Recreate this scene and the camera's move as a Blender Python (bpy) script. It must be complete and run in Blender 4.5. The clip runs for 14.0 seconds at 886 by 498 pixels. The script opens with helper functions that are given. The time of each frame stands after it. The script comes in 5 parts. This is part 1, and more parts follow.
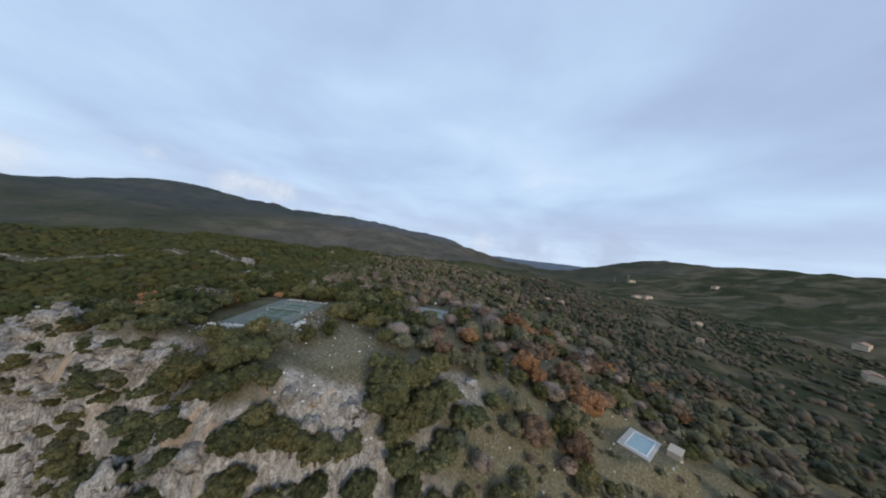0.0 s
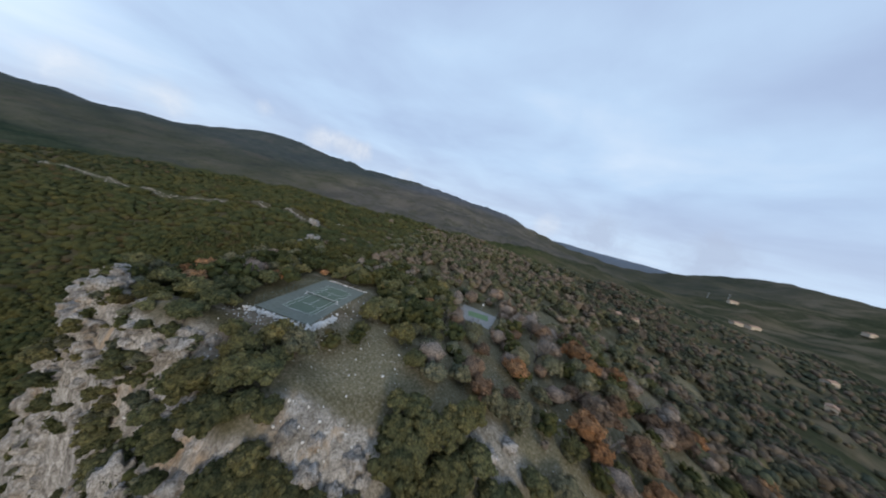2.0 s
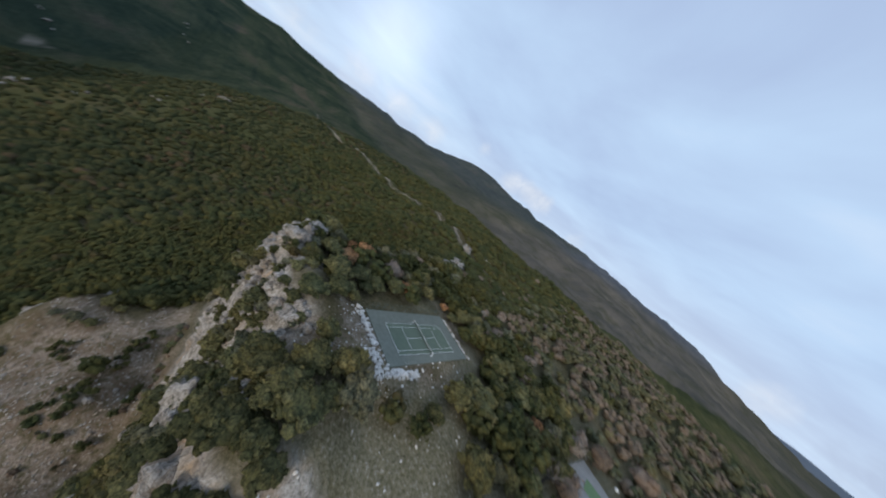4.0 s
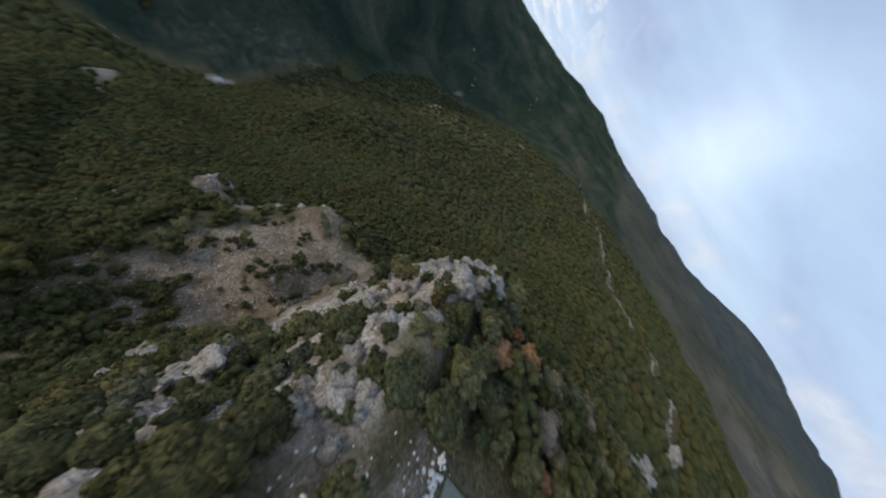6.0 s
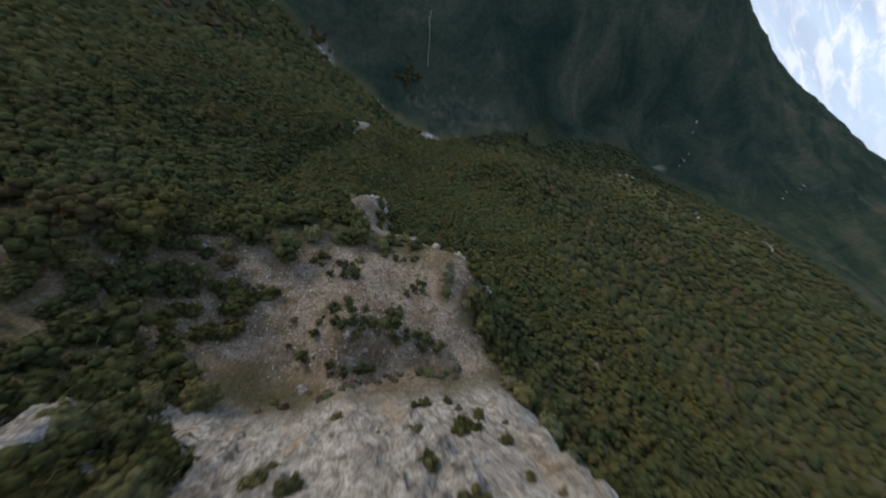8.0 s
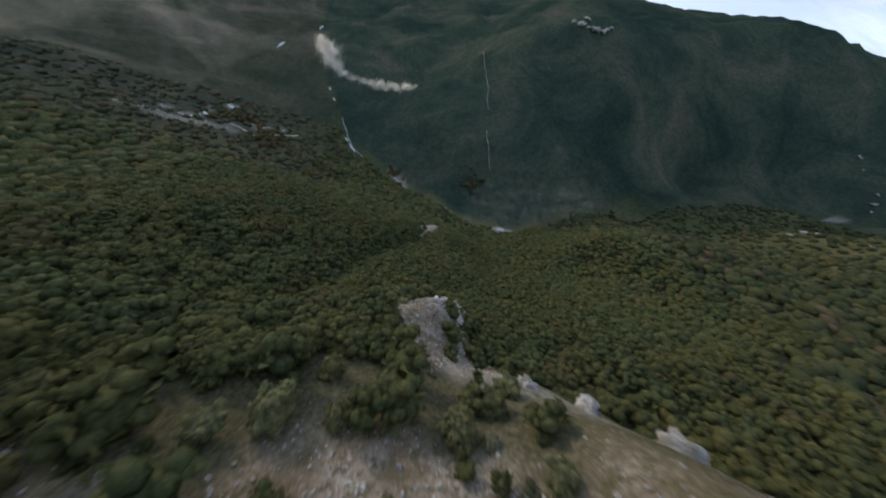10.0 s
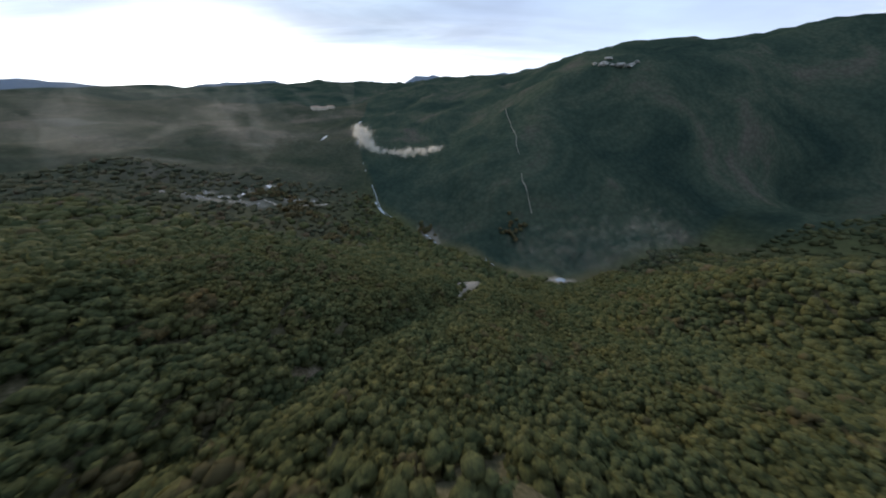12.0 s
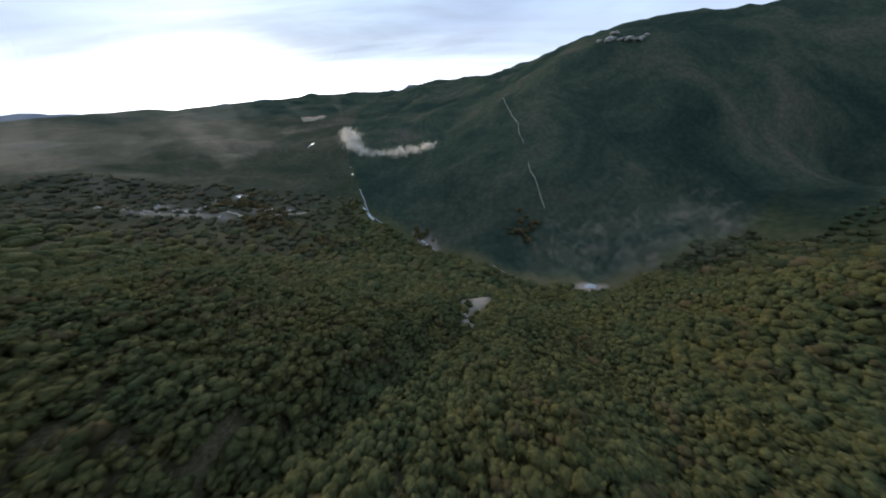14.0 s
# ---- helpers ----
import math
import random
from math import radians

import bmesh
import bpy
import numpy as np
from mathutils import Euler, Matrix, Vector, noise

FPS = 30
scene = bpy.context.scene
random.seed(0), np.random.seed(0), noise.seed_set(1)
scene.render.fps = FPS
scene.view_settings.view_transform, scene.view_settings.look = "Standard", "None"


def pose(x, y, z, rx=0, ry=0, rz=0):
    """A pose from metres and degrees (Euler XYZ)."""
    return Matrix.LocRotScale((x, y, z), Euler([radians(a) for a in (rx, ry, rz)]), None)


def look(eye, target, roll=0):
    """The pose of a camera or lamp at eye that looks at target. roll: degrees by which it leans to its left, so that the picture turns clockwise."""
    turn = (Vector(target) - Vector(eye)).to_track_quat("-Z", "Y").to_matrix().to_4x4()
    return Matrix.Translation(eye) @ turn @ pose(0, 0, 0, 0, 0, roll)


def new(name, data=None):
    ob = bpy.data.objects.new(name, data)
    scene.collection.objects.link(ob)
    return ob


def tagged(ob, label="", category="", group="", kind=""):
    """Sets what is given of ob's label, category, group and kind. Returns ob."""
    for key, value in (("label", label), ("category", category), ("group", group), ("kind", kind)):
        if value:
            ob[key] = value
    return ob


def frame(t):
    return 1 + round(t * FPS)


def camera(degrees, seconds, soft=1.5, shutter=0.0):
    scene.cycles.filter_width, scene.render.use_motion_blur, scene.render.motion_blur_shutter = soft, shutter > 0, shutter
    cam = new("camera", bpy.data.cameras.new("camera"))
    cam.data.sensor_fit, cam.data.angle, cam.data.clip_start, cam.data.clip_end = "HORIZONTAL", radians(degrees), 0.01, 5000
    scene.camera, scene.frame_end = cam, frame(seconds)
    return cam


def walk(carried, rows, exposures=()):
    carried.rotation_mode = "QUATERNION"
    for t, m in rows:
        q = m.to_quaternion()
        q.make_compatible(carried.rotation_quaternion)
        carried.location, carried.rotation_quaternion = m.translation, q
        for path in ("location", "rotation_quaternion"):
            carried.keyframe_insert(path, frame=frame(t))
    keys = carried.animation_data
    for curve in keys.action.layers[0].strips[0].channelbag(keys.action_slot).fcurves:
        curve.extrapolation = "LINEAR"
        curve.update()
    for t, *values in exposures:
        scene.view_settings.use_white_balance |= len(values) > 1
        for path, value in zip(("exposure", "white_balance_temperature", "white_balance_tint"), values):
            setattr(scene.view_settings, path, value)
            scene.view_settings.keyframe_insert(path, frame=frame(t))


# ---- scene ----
cam = camera(121.6, 14.0, soft=1.95, shutter=0.45)
PATH = [
    (0, (52.066, -98.931, 31.145), (52.183, -96.934, 31.15), 7.0),
    (0.5, (52.117, -94.53, 34.38), (52.162, -92.532, 34.303), 9.6),
    (1, (52.325, -89.754, 37.131), (52.285, -87.76, 36.975), 11.5),
    (1.5, (51.141, -84.328, 39.763), (51.004, -82.347, 39.529), 13.1),
    (2, (49.901, -78.784, 42.415), (49.619, -76.827, 42.114), 15.1),
    (2.2, (49.361, -76.512, 43.232), (49.002, -74.57, 42.913), 16.3),
    (4.3, (31.92, -57.527, 44.277), (30.516, -56.22, 43.712), 42.5),
    (4.5, (28.677, -55.77, 43.859), (27.2, -54.577, 43.23), 45.2),
    (5, (21.3, -52.457, 41.64), (19.698, -51.563, 40.844), 51.5),
    (5.5, (12.755, -50.079, 38.505), (11.124, -49.501, 37.502), 57.4),
    (6, (2.915, -49.589, 33.04), (1.354, -49.278, 31.829), 62.7),
    (6.5, (-6.555, -50.736, 26.558), (-7.982, -50.637, 25.16), 66.7),
    (7, (-15.243, -52.904, 18.489), (-16.511, -52.99, 16.945), 67.4),
    (7.5, (-22.176, -56.023, 8.883), (-23.291, -56.313, 7.249), 62.7),
    (8, (-28.445, -59.612, -0.511), (-29.407, -60.135, -2.185), 52.2),
    (8.5, (-34.166, -63.922, -11.534), (-34.981, -64.684, -13.194), 39.1),
    (8.7, (-36.326, -65.586, -15.766), (-37.081, -66.446, -17.407), 33.6),
    (10.8, (-47.76, -102.276, -66.529), (-48.079, -103.801, -67.783), 5.4),
    (11, (-48.703, -106.202, -70.03), (-48.989, -107.766, -71.243), 3.9),
    (11.5, (-51.605, -115.23, -77.6), (-51.823, -116.867, -78.727), 1.0),
    (12, (-54.348, -124.418, -84.687), (-54.519, -126.102, -85.752), -1.4),
    (12.5, (-56.034, -134.309, -91.477), (-56.192, -136.014, -92.511), -3.0),
    (13, (-59.194, -143.884, -97.539), (-59.343, -145.595, -98.564), -4.7),
    (13.5, (-61.186, -153.908, -103.196), (-61.336, -155.618, -104.223), -5.5),
    (14, (-63.074, -164.152, -109.111), (-63.22, -165.865, -110.132), -5.4),
]
walk(cam, [(t, look(eye, target, roll)) for t, eye, target, roll in PATH], [(0, 0.15), (6, 0.15), (8.5, 0.3), (11, 0.6), (14, 0.6)])

# ---- sky and light ----
SUN_AZ, SUN_EL = -152.0, 12.0


def heading(az, el):
    """Unit vector; az is measured from +y towards -x, in degrees."""
    a, e = radians(az), radians(el)
    return Vector((-math.sin(a) * math.cos(e), math.cos(a) * math.cos(e), math.sin(e)))


def nodes_of(owner):
    owner.use_nodes = True
    tree = owner.node_tree
    tree.nodes.clear()
    return tree


def node(tree, kind, ins=None, op=""):
    n = tree.nodes.new(kind)
    if op:
        n.operation = op
    for k, v in (ins or {}).items():
        if isinstance(v, bpy.types.NodeSocket):
            tree.links.new(v, n.inputs[k])
        else:
            n.inputs[k].default_value = v
    return n


def ramp(tree, fac, stops, mode="LINEAR"):
    n = node(tree, "ShaderNodeValToRGB", ins={0: fac})
    n.color_ramp.interpolation = mode
    els = n.color_ramp.elements
    while len(els) > 1:
        els.remove(els[-1])
    els[0].position, els[0].color = stops[0][0], (*stops[0][1], 1)
    for p, c in stops[1:]:
        els.new(p).color = (*c, 1)
    return n.outputs[0]


def mixc(tree, fac, a, b, mode="MIX"):
    n = node(tree, "ShaderNodeMix")
    n.data_type, n.blend_type = "RGBA", mode
    for i, v in ((0, fac), (6, a), (7, b)):
        if isinstance(v, bpy.types.NodeSocket):
            tree.links.new(v, n.inputs[i])
        else:
            n.inputs[i].default_value = v if i == 0 else (*v, 1)
    return n.outputs[2]


def calc(tree, op, a, b=0.0, c=0.0, clamp=False):
    n = node(tree, "ShaderNodeMath", {0: a, 1: b, 2: c}, op)
    n.use_clamp = clamp
    return n.outputs[0]


def noise_tex(tree, vec, scale, detail=4.0, rough=0.55, distort=0.0):
    n = node(tree, "ShaderNodeTexNoise", ins={"Vector": vec, "Scale": scale, "Detail": detail, "Roughness": rough, "Distortion": distort})
    return n.outputs[0]


def make_world():
    world = bpy.data.worlds.new("sky")
    scene.world = world
    t = nodes_of(world)
    geo = node(t, "ShaderNodeTexCoord").outputs["Generated"]
    sky = node(t, "ShaderNodeTexSky")
    sky.sky_type, sky.sun_disc, sky.sun_elevation, sky.sun_rotation = "NISHITA", False, radians(SUN_EL), radians(-SUN_AZ % 360)
    sky.dust_density, sky.ozone_density = 1.5, 2.0
    blue = node(t, "ShaderNodeVectorMath", {0: sky.outputs[0], 3: 0.10}, "SCALE").outputs[0]
    sep = node(t, "ShaderNodeSeparateXYZ", ins={0: geo})
    up = calc(t, "MAXIMUM", sep.outputs[2], 0.0)
    # cloud sheet: directions cast on a plane overhead
    flat = node(t, "ShaderNodeVectorMath", {0: geo}, "DIVIDE").outputs[0].node
    lift = calc(t, "ADD", up, 0.12)
    comb = node(t, "ShaderNodeCombineXYZ", ins={0: lift, 1: lift, 2: lift})
    t.links.new(comb.outputs[0], flat.inputs[1])
    big = noise_tex(t, flat.outputs[0], 0.45, 4.0, 0.45, 0.4)
    fine = noise_tex(t, flat.outputs[0], 1.3, 6.0, 0.55, 0.3)
    cover = calc(t, "ADD", calc(t, "MULTIPLY", big, 0.72), calc(t, "MULTIPLY", fine, 0.28))
    grey = ramp(t, cover, [(0.30, (0.33, 0.41, 0.62)), (0.46, (0.42, 0.54, 0.76)), (0.58, (0.50, 0.66, 0.88)), (0.72, (0.66, 0.78, 0.94))])
    base = mixc(t, 0.94, blue, grey)
    # pale band over the horizon
    band = ramp(t, up, [(0.0, (1, 1, 1)), (0.05, (0.75, 0.75, 0.75)), (0.22, (0, 0, 0))])
    pale = mixc(t, calc(t, "MULTIPLY", band, 0.55), base, (0.62, 0.73, 0.88))
    high = ramp(t, up, [(0.07, (0, 0, 0)), (0.15, (0.85, 0.85, 0.85)), (0.5, (0.6, 0.6, 0.6)), (0.8, (0, 0, 0))])
    # brightness round the low sun behind the cloud, and a thin place in the cloud to the west
    def lobe(az, el, power):
        d = node(t, "ShaderNodeVectorMath", {0: geo, 1: heading(az, el)}, "DOT_PRODUCT").outputs["Value"]
        return calc(t, "POWER", calc(t, "MAXIMUM", d, 0.0), power)
    low = ramp(t, up, [(0.0, (1, 1, 1)), (0.08, (0.9, 0.9, 0.9)), (0.13, (0.40, 0.40, 0.40)), (0.20, (0.06, 0.06, 0.06)), (0.5, (0.01, 0.01, 0.01)), (0.7, (0, 0, 0))])
    streak = node(t, "ShaderNodeVectorMath", {0: flat.outputs[0], 1: (0.6, 2.2, 1.0)}, "MULTIPLY").outputs[0]
    broken = ramp(t, noise_tex(t, streak, 0.9, 5.0, 0.55, 0.5), [(0.38, (0.45, 0.45, 0.45)), (0.60, (1.25, 1.25, 1.25))])
    glow = calc(t, "MULTIPLY", calc(t, "MULTIPLY", lobe(SUN_AZ, 5.0, 3.2), low), calc(t, "MULTIPLY", broken, 1.0))
    hot = calc(t, "MULTIPLY", calc(t, "MULTIPLY", lobe(SUN_AZ, 4.0, 90.0), low), 2.0)
    # broken cumulus over the northern slope, and a grey bank low in the north-east
    puff = calc(t, "ADD", calc(t, "ADD", lobe(38.5, 7.0, 900.0), lobe(34.0, 7.6, 1100.0)), calc(t, "ADD", lobe(30.0, 7.4, 900.0), calc(t, "MULTIPLY", lobe(47.0, 8.6, 1500.0), 0.7)))
    for az, el, power in ((58.0, 5.0, 500.0), (66.0, 4.6, 420.0), (75.0, 4.2, 380.0), (85.0, 4.4, 420.0), (95.0, 3.0, 500.0), (20.0, 5.2, 900.0), (-12.0, 2.0, 500.0)):
        puff = calc(t, "ADD", puff, calc(t, "MULTIPLY", lobe(az, el, power), 0.85))
    ragged = noise_tex(t, geo, 14.0, 6.0, 0.6, 0.3)
    puff = ramp(t, calc(t, "MULTIPLY", puff, ragged), [(0.20, (0, 0, 0)), (0.60, (0.75, 0.75, 0.75))])
    pale = mixc(t, puff, pale, mixc(t, ragged, (0.40, 0.47, 0.60), (0.84, 0.88, 0.94)))
    bank = calc(t, "MULTIPLY", calc(t, "ADD", lobe(-22.0, 2.5, 160.0), lobe(-38.0, 3.0, 160.0)), ragged)
    pale = mixc(t, ramp(t, bank, [(0.25, (0, 0, 0)), (0.5, (0.7, 0.7, 0.7))]), pale, (0.42, 0.50, 0.66))
    thin = calc(t, "MULTIPLY", lobe(73.0, 13.0, 140.0), 0.24)
    gap = ramp(t, noise_tex(t, streak, 1.6, 6.0, 0.6, 0.6), [(0.46, (0, 0, 0)), (0.58, (0.85, 0.85, 0.85))])
    pale = mixc(t, calc(t, "MULTIPLY", calc(t, "MULTIPLY", lobe(108.0, 7.0, 70.0), gap), 0.8, clamp=True), pale, (0.97, 0.97, 0.96))
    veil = calc(t, "MULTIPLY", calc(t, "MULTIPLY", calc(t, "MAXIMUM", lobe(-168.0, 22.0, 2.5), lobe(-130.0, 20.0, 5.0)), high), ramp(t, noise_tex(t, streak, 0.7, 5.0, 0.55, 0.5), [(0.36, (1, 1, 1)), (0.66, (0.35, 0.35, 0.35))]))
    pale = mixc(t, veil, pale, (0.27, 0.33, 0.43))
    glow = calc(t, "MULTIPLY", glow, calc(t, "SUBTRACT", 1.0, calc(t, "MULTIPLY", veil, 0.8)))
    warm = mixc(t, 1.0, (1.0, 0.97, 0.90), calc(t, "ADD", glow, hot), "MULTIPLY")
    lit = mixc(t, 1.0, pale, warm, "ADD")
    lit = mixc(t, 1.0, lit, mixc(t, 1.0, (1, 1, 1), thin, "MULTIPLY"), "ADD")
    bg = node(t, "ShaderNodeBackground", ins={0: lit, 1: 1.0})
    t.links.new(bg.outputs[0], node(t, "ShaderNodeOutputWorld").inputs[0])


make_world()
sun_data = bpy.data.lights.new("sun", "SUN")
sun_data.energy, sun_data.angle, sun_data.color = 1.5, radians(14), (1.0, 0.87, 0.71)
sun = new("sun", sun_data)
sun.matrix_world = look(heading(SUN_AZ, SUN_EL) * 100, (0, 0, 0))

# ---- landforms: named lines over which the ground is stretched ----
def polar(az, reach, z, at=(0, 0)):
    a = radians(az)
    return (at[0] - reach * math.sin(a), at[1] + reach * math.cos(a), z)


BROW = [(-62, -22, -10), (-54, -27, -3), (-48, -33, -6.5), (-40, -38, -5.2), (-34, -40.5, -4), (-23, -42, -10.5), (-17, -43, -12.5), (-7, -37.5, -5), (5, -47, -7.5), (15, -50, -7), (27, -43, -6.5), (41, -37, -10), (56, -32, -11.5), (71, -20, -11.5)]
FOOT = [(-75, -38, -66), (-66, -41, -67), (-58, -41, -68), (-47, -43.5, -69), (-38, -45, -69), (-26, -47, -69), (-18, -49, -67), (-5, -57, -62), (6, -64, -62), (17, -68, -58), (32, -62, -50), (46, -56, -42), (62, -50, -38), (78, -42, -34)]
LANDFORMS = {
    "brow": BROW,
    "cliff_foot": FOOT,
    "ridge_top": [(-42, 4, -1.5), (-36, 14, -1.5), (-30, 23, -2.5), (-47, -7, -2), (0, 0, -0.6), (-13, -20, -1.0), (13, -20, -1.6), (-13, 20, -0.8), (13, 20, -1.0), (20, -28, -3), (35, 10, -3), (58, 60, -10), (35, 24, -3), (60, -2, -7), (-28, -5, 0), (-38, -12, 0), (-42, -20, -4), (0, 40, -2), (-25, 30, -3), (102, 33, -9), (-30, -30, -2)],
    "west_crest": [(-58, 0, -12), (-62, 40, -6), (-75, 100, -6), (-50, 70, -4)],
    "shelf": [(-30, -54, -70), (-48, -52, -72), (-60, -50, -71), (-64, -75, -81), (-36, -62, -69.5), (-41, -79, -80), (-56, -85, -87), (-73, -80, -73), (-80, -72, -72), (2, -82, -81), (11, -100, -77), (-20, -95, -88), (-48, -96, -93), (-86, -77, -80)],
    "shelf_edge_drop": [(-93, -80, -100), (-84, -92, -106), (-70, -101, -108), (-110, -60, -96), (-98, -44, -86)],
    "spur": [(-52, -108, -104.5), (-49, -115, -105.5), (-54, -120, -108), (-60, -125, -113), (-64, -127.5, -116), (-44, -124, -110.5), (-38, -117, -106), (-28, -121, -107)],
    "spur_drop": [(-71, -136, -133), (-60, -138, -134), (-46, -139, -131), (-30, -136, -124), (-76, -128, -135), (-79, -116, -128), (-68, -108, -119), (-73, -119, -128), (-72, -152, -154), (-12, -134, -119)],
    "south_slope": [(-42, -178, -156), (-78, -182, -165), (-17, -174, -147), (-144, -208, -204), (-198, -189, -188), (6, -164, -132), (26, -173, -122), (1, -168, -137), (-41, -187, -164), (-152, -181, -188), (-99, -199, -186), (-7, -241, -168), (-84, -266, -211), (-102, -254, -211), (-159, -237, -216), (8, -354, -211), (13, -192, -135), (40, -208, -136), (74, -269, -154), (67, -343, -185), (98, -468, -192), (-52, -198, -173), (-17, -193, -152)],
    "east_slope": [(95, -22, -18), (128, -14, -26), (100, -45, -38), (130, -40, -42), (60, -120, -90), (120, -90, -65), (160, -160, -100), (180, 0, -40), (250, 30, -55), (212, 205, -24), (300, 150, -48), (400, 60, -80), (550, 420, -45), (700, 200, -75), (1100, 300, -45), (300, -200, -110), (420, 220, -55), (260, 330, -14), (900, 800, -66)],
    "stream": [(-198, -298, -246), (-145, -330, -252), (-80, -408, -256), (1, -448, -230), (45, -620, -195), (82, -810, -165), (110, -1100, -150), (-270, -325, -256), (-420, -365, -270), (-660, -420, -262), (-830, -345, -240), (-930, -235, -200)],
    "west_slope": [(-75, -20, -50), (-135, 40, -42), (-267, 63, -62), (-304, -68, -132), (-218, -156, -170), (-172, -147, -166), (-225, -205, -172), (-261, -197, -158), (-125, -110, -128), (-273, -120, -143), (-487, -216, -180), (-510, -175, -145), (-612, -52, -93), (-160, -30, -92), (-330, -260, -215), (-640, -220, -190)],
    "west_spurs": [(-326, -295, -227), (-380, -263, -213), (-345, -200, -175), (-476, -303, -220), (-560, -290, -208), (-657, -290, -200), (-735, -180, -146), (-757, -75, -102)],
    "west_gully": [(-405, -310, -252), (-425, -255, -226), (-400, -205, -196)],
    "plateau_rim": [(-564, 310, -5), (-301, 300, 7), (-105, 334, 11), (114, 557, 9), (450, 860, -14)],
    "north_dip": [(-640, 440, -34), (-340, 440, -18), (-130, 490, -14), (90, 730, -20), (470, 1010, -44)],
    "shoulder_road": [(-137, 135, 4), (-254, 164, -16), (-312, 153, -18), (-378, 127, -31), (-600, 138, -40), (-820, 90, -50), (-97, 158, -4), (0, 260, 0), (120, 300, 2), (-200, 160, -6)],
    "south_west_hill": [(-199, -408, -216), (-193, -432, -194), (-280, -500, -145), (-405, -622, -44), (-430, -740, -36), (-500, -790, -8), (-700, -790, 22), (-800, -760, -4), (-850, -700, 12), (-960, -620, 18), (-600, -520, -100), (-800, -490, -110), (-1150, -480, -25)],
    "south_hills": [(274, -708, -156), (350, -1492, -130), (-95, -1350, -62), (-280, -1040, -85), (480, -850, -125), (420, -480, -135), (900, -600, -100), (560, -1650, -90)],
    "north_skyline": [polar(a, r, 34 + r * math.tan(radians(e))) for a, r, e in ((66, 2300, 2.2), (57, 2300, 2.3), (47, 2400, 5.5), (38, 2400, 5.8), (28, 2400, 4.0), (13, 2500, 4.3), (4, 2600, 4.0), (-6, 2700, 2.4), (-15, 3000, -0.4), (-19, 2000, -1.8), (-25, 3200, -2.6), (-27, 2000, -3.0), (-33, 2600, -1.9), (-38, 2500, 0.8), (-44, 2500, 2.7), (-52, 2400, 2.8), (-60, 2400, 2.7), (-80, 2400, 2.2))],
    "west_skyline": [polar(a, r, 30 + r * math.tan(radians(e))) for a, r, e in ((79, 2300, 1.5), (88, 2300, 2.0), (93, 2300, 1.6), (99, 2300, 0.1), (107, 2400, -0.5), (116, 2500, -1.2))],
    "south_skyline": [polar(a, r, z, (-50, -110)) for a, r, z in ((140, 2800, 10), (160, 2500, 12), (178, 2400, -25), (-164, 2450, 14), (-150, 2300, -30), (-139, 2400, -24), (-129, 2500, -20), (-105, 2500, 0))],
    "outer_ring": [polar(a, 4600, -20) for a in range(-180, 180, 24)],
    "north_slope": [polar(40, 1100, 40), polar(20, 1100, 50), polar(5, 1000, 35), polar(-15, 900, 0), polar(-35, 1200, -35), polar(60, 1200, 10), polar(80, 1300, -20)],
}
CENTRES = np.array([p for line in LANDFORMS.values() for p in line], float)


def spread(a, b):
    d = np.sqrt((a[:, None, 0] - b[None, :, 0]) ** 2 + (a[:, None, 1] - b[None, :, 1]) ** 2 + 16.0)
    return d


def stretch():
    n = len(CENTRES)
    m = np.zeros((n + 3, n + 3))
    m[:n, :n] = spread(CENTRES, CENTRES) - 1.5 * np.eye(n)
    m[:n, n], m[:n, n + 1], m[:n, n + 2] = 1, CENTRES[:, 0] / 1000, CENTRES[:, 1] / 1000
    m[n:, :n] = m[:n, n:].T
    return np.linalg.solve(m, np.concatenate([CENTRES[:, 2], [0, 0, 0]]))


WEIGHTS = stretch()


def base_height(x, y):
    pts = np.stack([x.ravel(), y.ravel()], 1)
    out = np.empty(len(pts))
    for i in range(0, len(pts), 20000):
        c = pts[i:i + 20000]
        out[i:i + 20000] = spread(c, CENTRES) @ WEIGHTS[:-3] + WEIGHTS[-3] + WEIGHTS[-2] * c[:, 0] / 1000 + WEIGHTS[-1] * c[:, 1] / 1000
    return out.reshape(x.shape)


def axis(lo, hi, step, far, growth):
    """Even steps between lo and hi, widening outwards to +-far."""
    mid = list(np.arange(lo, hi + step / 2, step))
    d, p = step, mid[-1]
    while p < far:
        d *= growth
        p += d
        mid.append(p)
    d, p = step, mid[0]
    while p > -far:
        d *= growth
        p -= d
        mid.insert(0, p)
    return np.array(mid)


GX, GY = axis(-95, 75, 0.9, 4700, 1.036), axis(-150, 30, 0.9, 4700, 1.036)
XX, YY = np.meshgrid(GX, GY)
ZZ = base_height(XX, YY)


def smooth(a, lo, hi):
    t = np.clip((a - lo) / (hi - lo), 0, 1)
    return t * t * (3 - 2 * t)


TERRACES = [(-1, 0, 10.5, 19, -0.35), (132, -17, 12, 8, -28.2), (58, 52, 11, 13, -8.0), (-86, -272, 12, 6, -213.5)]


GULLY = [(-16, -140), (-20, -155), (-25, -165), (-30, -184), (-36, -195), (-47, -208), (-62, -226), (-84, -252)]
SIDE_GULLY = [(-110, -150), (-118, -185), (-128, -220), (-150, -262)]


